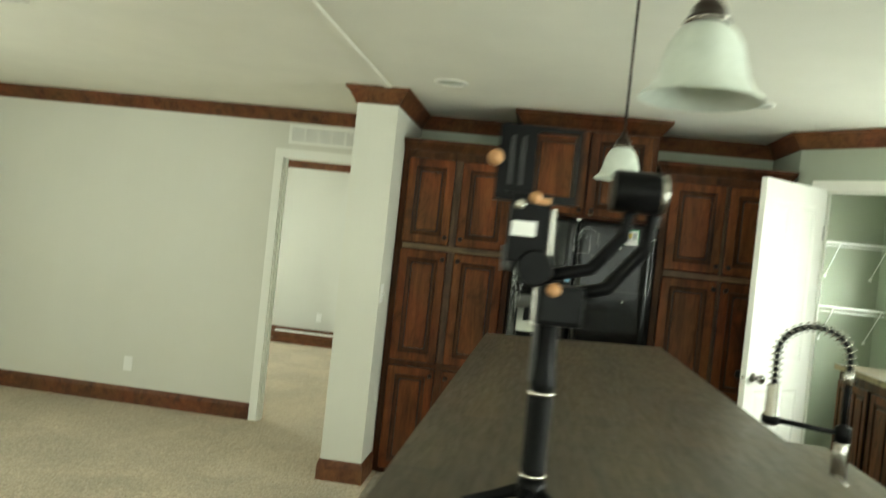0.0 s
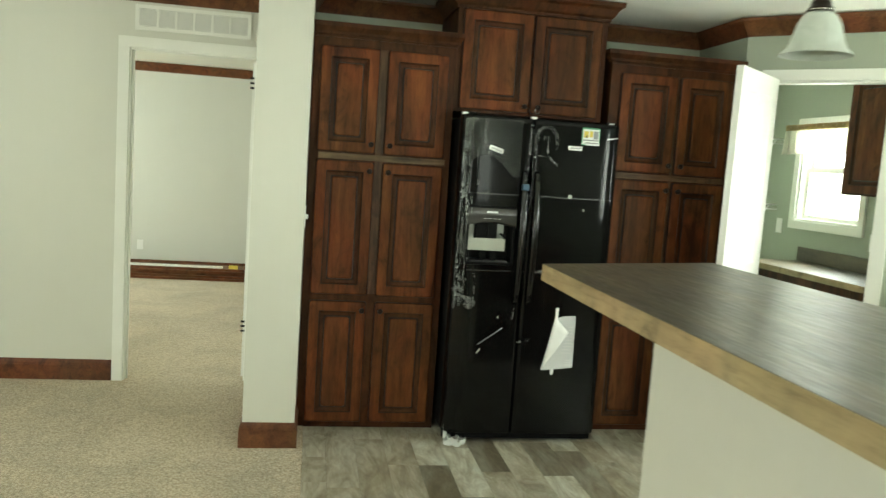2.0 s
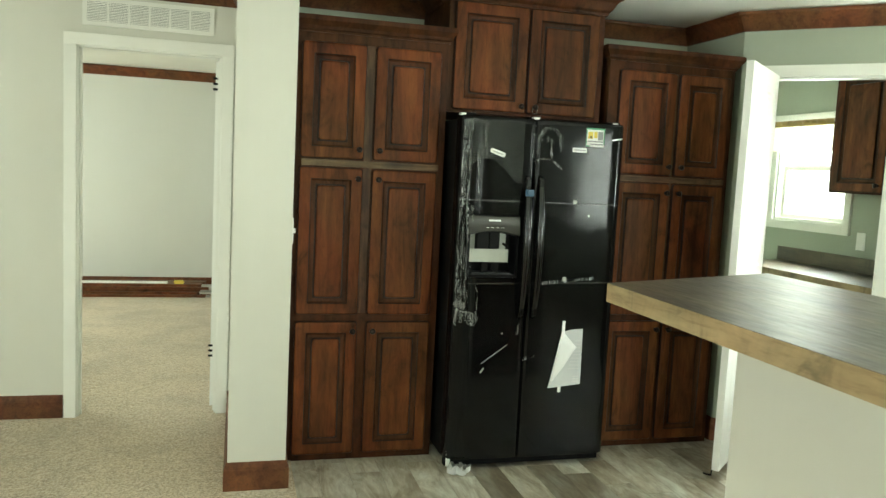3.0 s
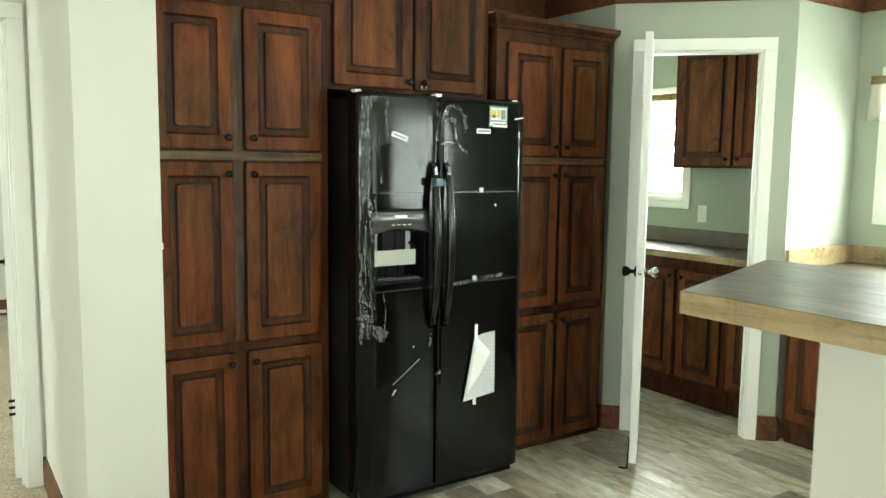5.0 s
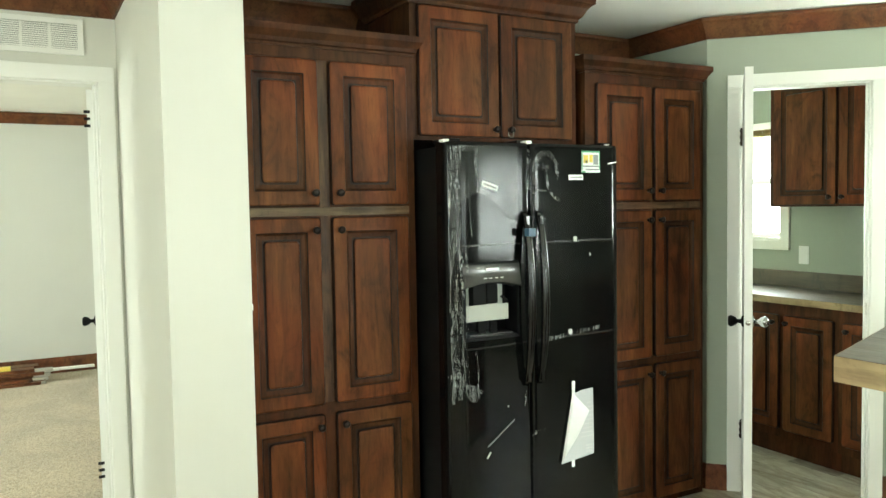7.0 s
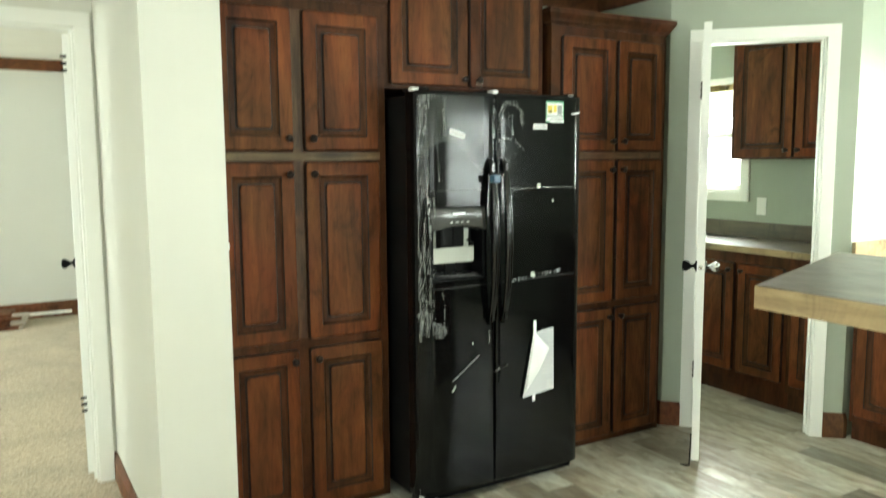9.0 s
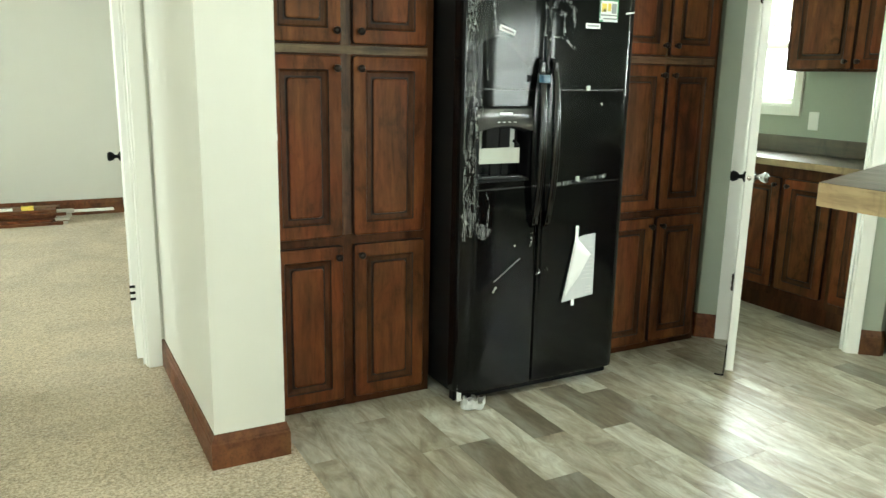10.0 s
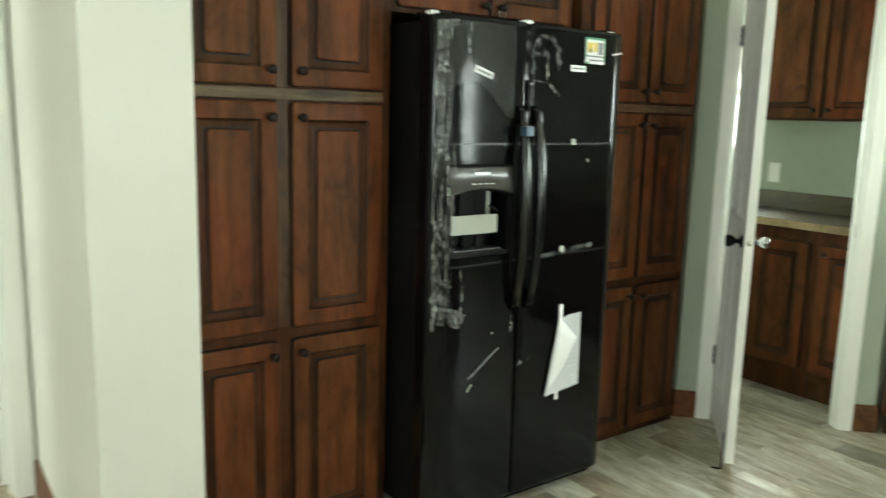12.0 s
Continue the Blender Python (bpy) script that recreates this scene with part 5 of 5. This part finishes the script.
part("support_arm", tube(bmesh.new(), [(0.036, 0.006, 0.336), (0.078, 0.006, 0.346), (0.128, 0.006, 0.410), (0.137, 0.006, 0.462)], 0.011, 10), BLACK_PLASTIC, gb)
part("roll_motor", lathe(bmesh.new(), [(0.028, 0.072), (0.031, 0.076), (0.031, 0.136), (0.029, 0.140)], 28, (0, 0, 0.492), "x"), BLACK_PLASTIC, gb, "black motor drum")
part("motor_cap", lathe(bmesh.new(), [(0.029, 0.140), (0.029, 0.147), (0.018, 0.150)], 28, (0, 0, 0.492), "x"), CHROME, gb, "silver motor cap")
knurled(-0.103, 0.520, r=0.0115)
knurled(-0.040, 0.468, r=0.009)
part("lock_lever", boxm(-0.036, -0.018, -0.034, -0.026, 0.458, 0.468, 0.003), ORANGE, gb, "orange lock lever")
knurled(0.0, 0.338)

# ---- wire shelves in the utility room ----


def wire_shelf(z, label):
    root = thing("wire_shelf", pose(2.44, Y_UT, z), label, "shelf", "utility wire shelves")
    L = X_E - 2.44 - 0.003
    bm = bmesh.new()
    for y, zz in ((-0.30, 0), (-0.30, -0.035), (-0.20, 0), (-0.10, 0), (-0.006, 0)):
        tube(bm, [(0.002, y, zz), (L, y, zz)], 0.0038, 6)
    part("rail", bm, WIRE, root)
    bm = bmesh.new()
    k = 0.03
    while k < L:
        tube(bm, [(k, -0.006, 0.004), (k, -0.298, 0.004), (k, -0.302, -0.035)], 0.0018, 5)
        k += 0.026
    part("cross_wires", bm, WIRE, root)
    for x in (0.28, 0.78, 1.14):
        part("bracket", tube(bmesh.new(), [(x, -0.004, -0.27), (x, -0.285, -0.004)], 0.005, 6), WIRE, root, "white diagonal bracket")
        part("bracket_foot", boxm(x - 0.010, x + 0.010, -0.012, 0.0, -0.29, -0.262, 0.002), WIRE, root)


wire_shelf(1.885, "upper white wire shelf on the utility wall")
wire_shelf(1.360, "lower white wire shelf on the utility wall")

# ---- stack of trim boards along the bedroom wall ----
for j in range(5):
    for i in range(2):
        L0 = -2.6 + 0.03 * ((j * 7 + i * 3) % 4)
        o = mesh_ob("trim_board", boxm(0, 1.95 - 0.05 * ((j + i) % 3), 0, 0.135, 0, 0.028, 0.003), TRIM)
        o.matrix_world = pose(L0, Y_BED - 0.48 + 0.14 * i, 0.005 + j * 0.0285, 0, 0, 0.6 * ((j + i) % 3 - 1))
        tagged(o, "red-brown stained trim board in a stack", "board", "stacked trim boards")
for i, (xa, xb, y, z, mm, nm, lab) in enumerate(((-2.5, -1.05, Y_BED - 0.46, 0.148, TUBE_WHITE, "white_strip", "long white plastic strip on the board stack"),
                                                 (-0.98, -0.88, Y_BED - 0.47, 0.148, YELLOW, "tape_roll_box", "small yellow box on the board stack"),
                                                 (-0.66, -0.20, Y_BED - 0.36, 0.09, TUBE_WHITE, "white_rail", "short white rail lying past the board stack"))):
    tagged(mesh_ob(nm, boxm(xa, xb, y, y + 0.06, z, z + (0.02 if i != 1 else 0.035), 0.003), mm), lab, "packaging" if i else "strip")
bk = thing("bracket_pile", pose(-0.66, Y_BED - 0.42, 0.004), "pile of grey metal brackets at the board stack's end", "hardware")
for k in range(4):
    part("bracket", boxm(-0.07 + 0.012 * k, 0.05 + 0.02 * k, -0.06, 0.03, 0.0 + k * 0.034, 0.03 + k * 0.034, 0.004), plain("grey_metal", (0.42, 0.40, 0.36), 0.5), bk)

# ---- kitchen floor: vinyl planks ----
floor = structure("floor_kitchen", boxm(-0.055, X_E, Y_S, Y_UT, -0.06, -0.0025), VINYL_JOINT, "grey-brown weathered wood-look plank vinyl floor", "floor")
PW = 0.1524
LENGTHS = (0.305, 0.457, 0.610, 0.762)
rng = random.Random(11)
shared = {}
rest = bmesh.new()
edges = [-0.055] + [0.0624 + PW * k for k in range(int((X_E - 0.0624) / PW) + 1)] + [X_E]
for xa, xb in zip(edges, edges[1:]):
    w = xb - xa
    if w < 0.01:
        continue
    y = Y_S - rng.choice(LENGTHS) * rng.random()
    while y < Y_UT:
        step = rng.choice(LENGTHS)
        ya, yb = max(y, Y_S), min(y + step, Y_UT)
        y += step
        if yb - ya < 0.02:
            continue
        if ya < 2.2:
            box(rest, xa + 0.0006, xa + w - 0.0006, ya + 0.0006, yb - 0.0006, -0.004, 0.0)
            continue
        key = (round(w, 4), round(yb - ya, 3))
        if key not in shared:
            me = bpy.data.meshes.new("plank")
            pb = boxm(0.0006, w - 0.0006, 0.0006, yb - ya - 0.0006, -0.004, 0.0)
            pb.to_mesh(me)
            pb.free()
            me.materials.append(VINYL)
            shared[key] = me
        o = new("plank", shared[key])
        o.parent = floor
        o.location = (xa, ya, 0)
o = part("more_planks", rest, VINYL, floor)
o["kind"] = "stuff"

# bail ring on the bridge cabinet's right knob
ring = tagged(mesh_ob("ring_pull", tube(bmesh.new(), [(0.014 * math.sin(radians(a)), 0, -0.014 + 0.014 * math.cos(radians(a))) for a in range(0, 361, 20)], 0.0018, 6), CHROME), "small metal ring hung on a cabinet knob", "ring")
ring.matrix_world = pose(1.140, Y_F + 0.022 - 0.021 - 0.012, 1.842)
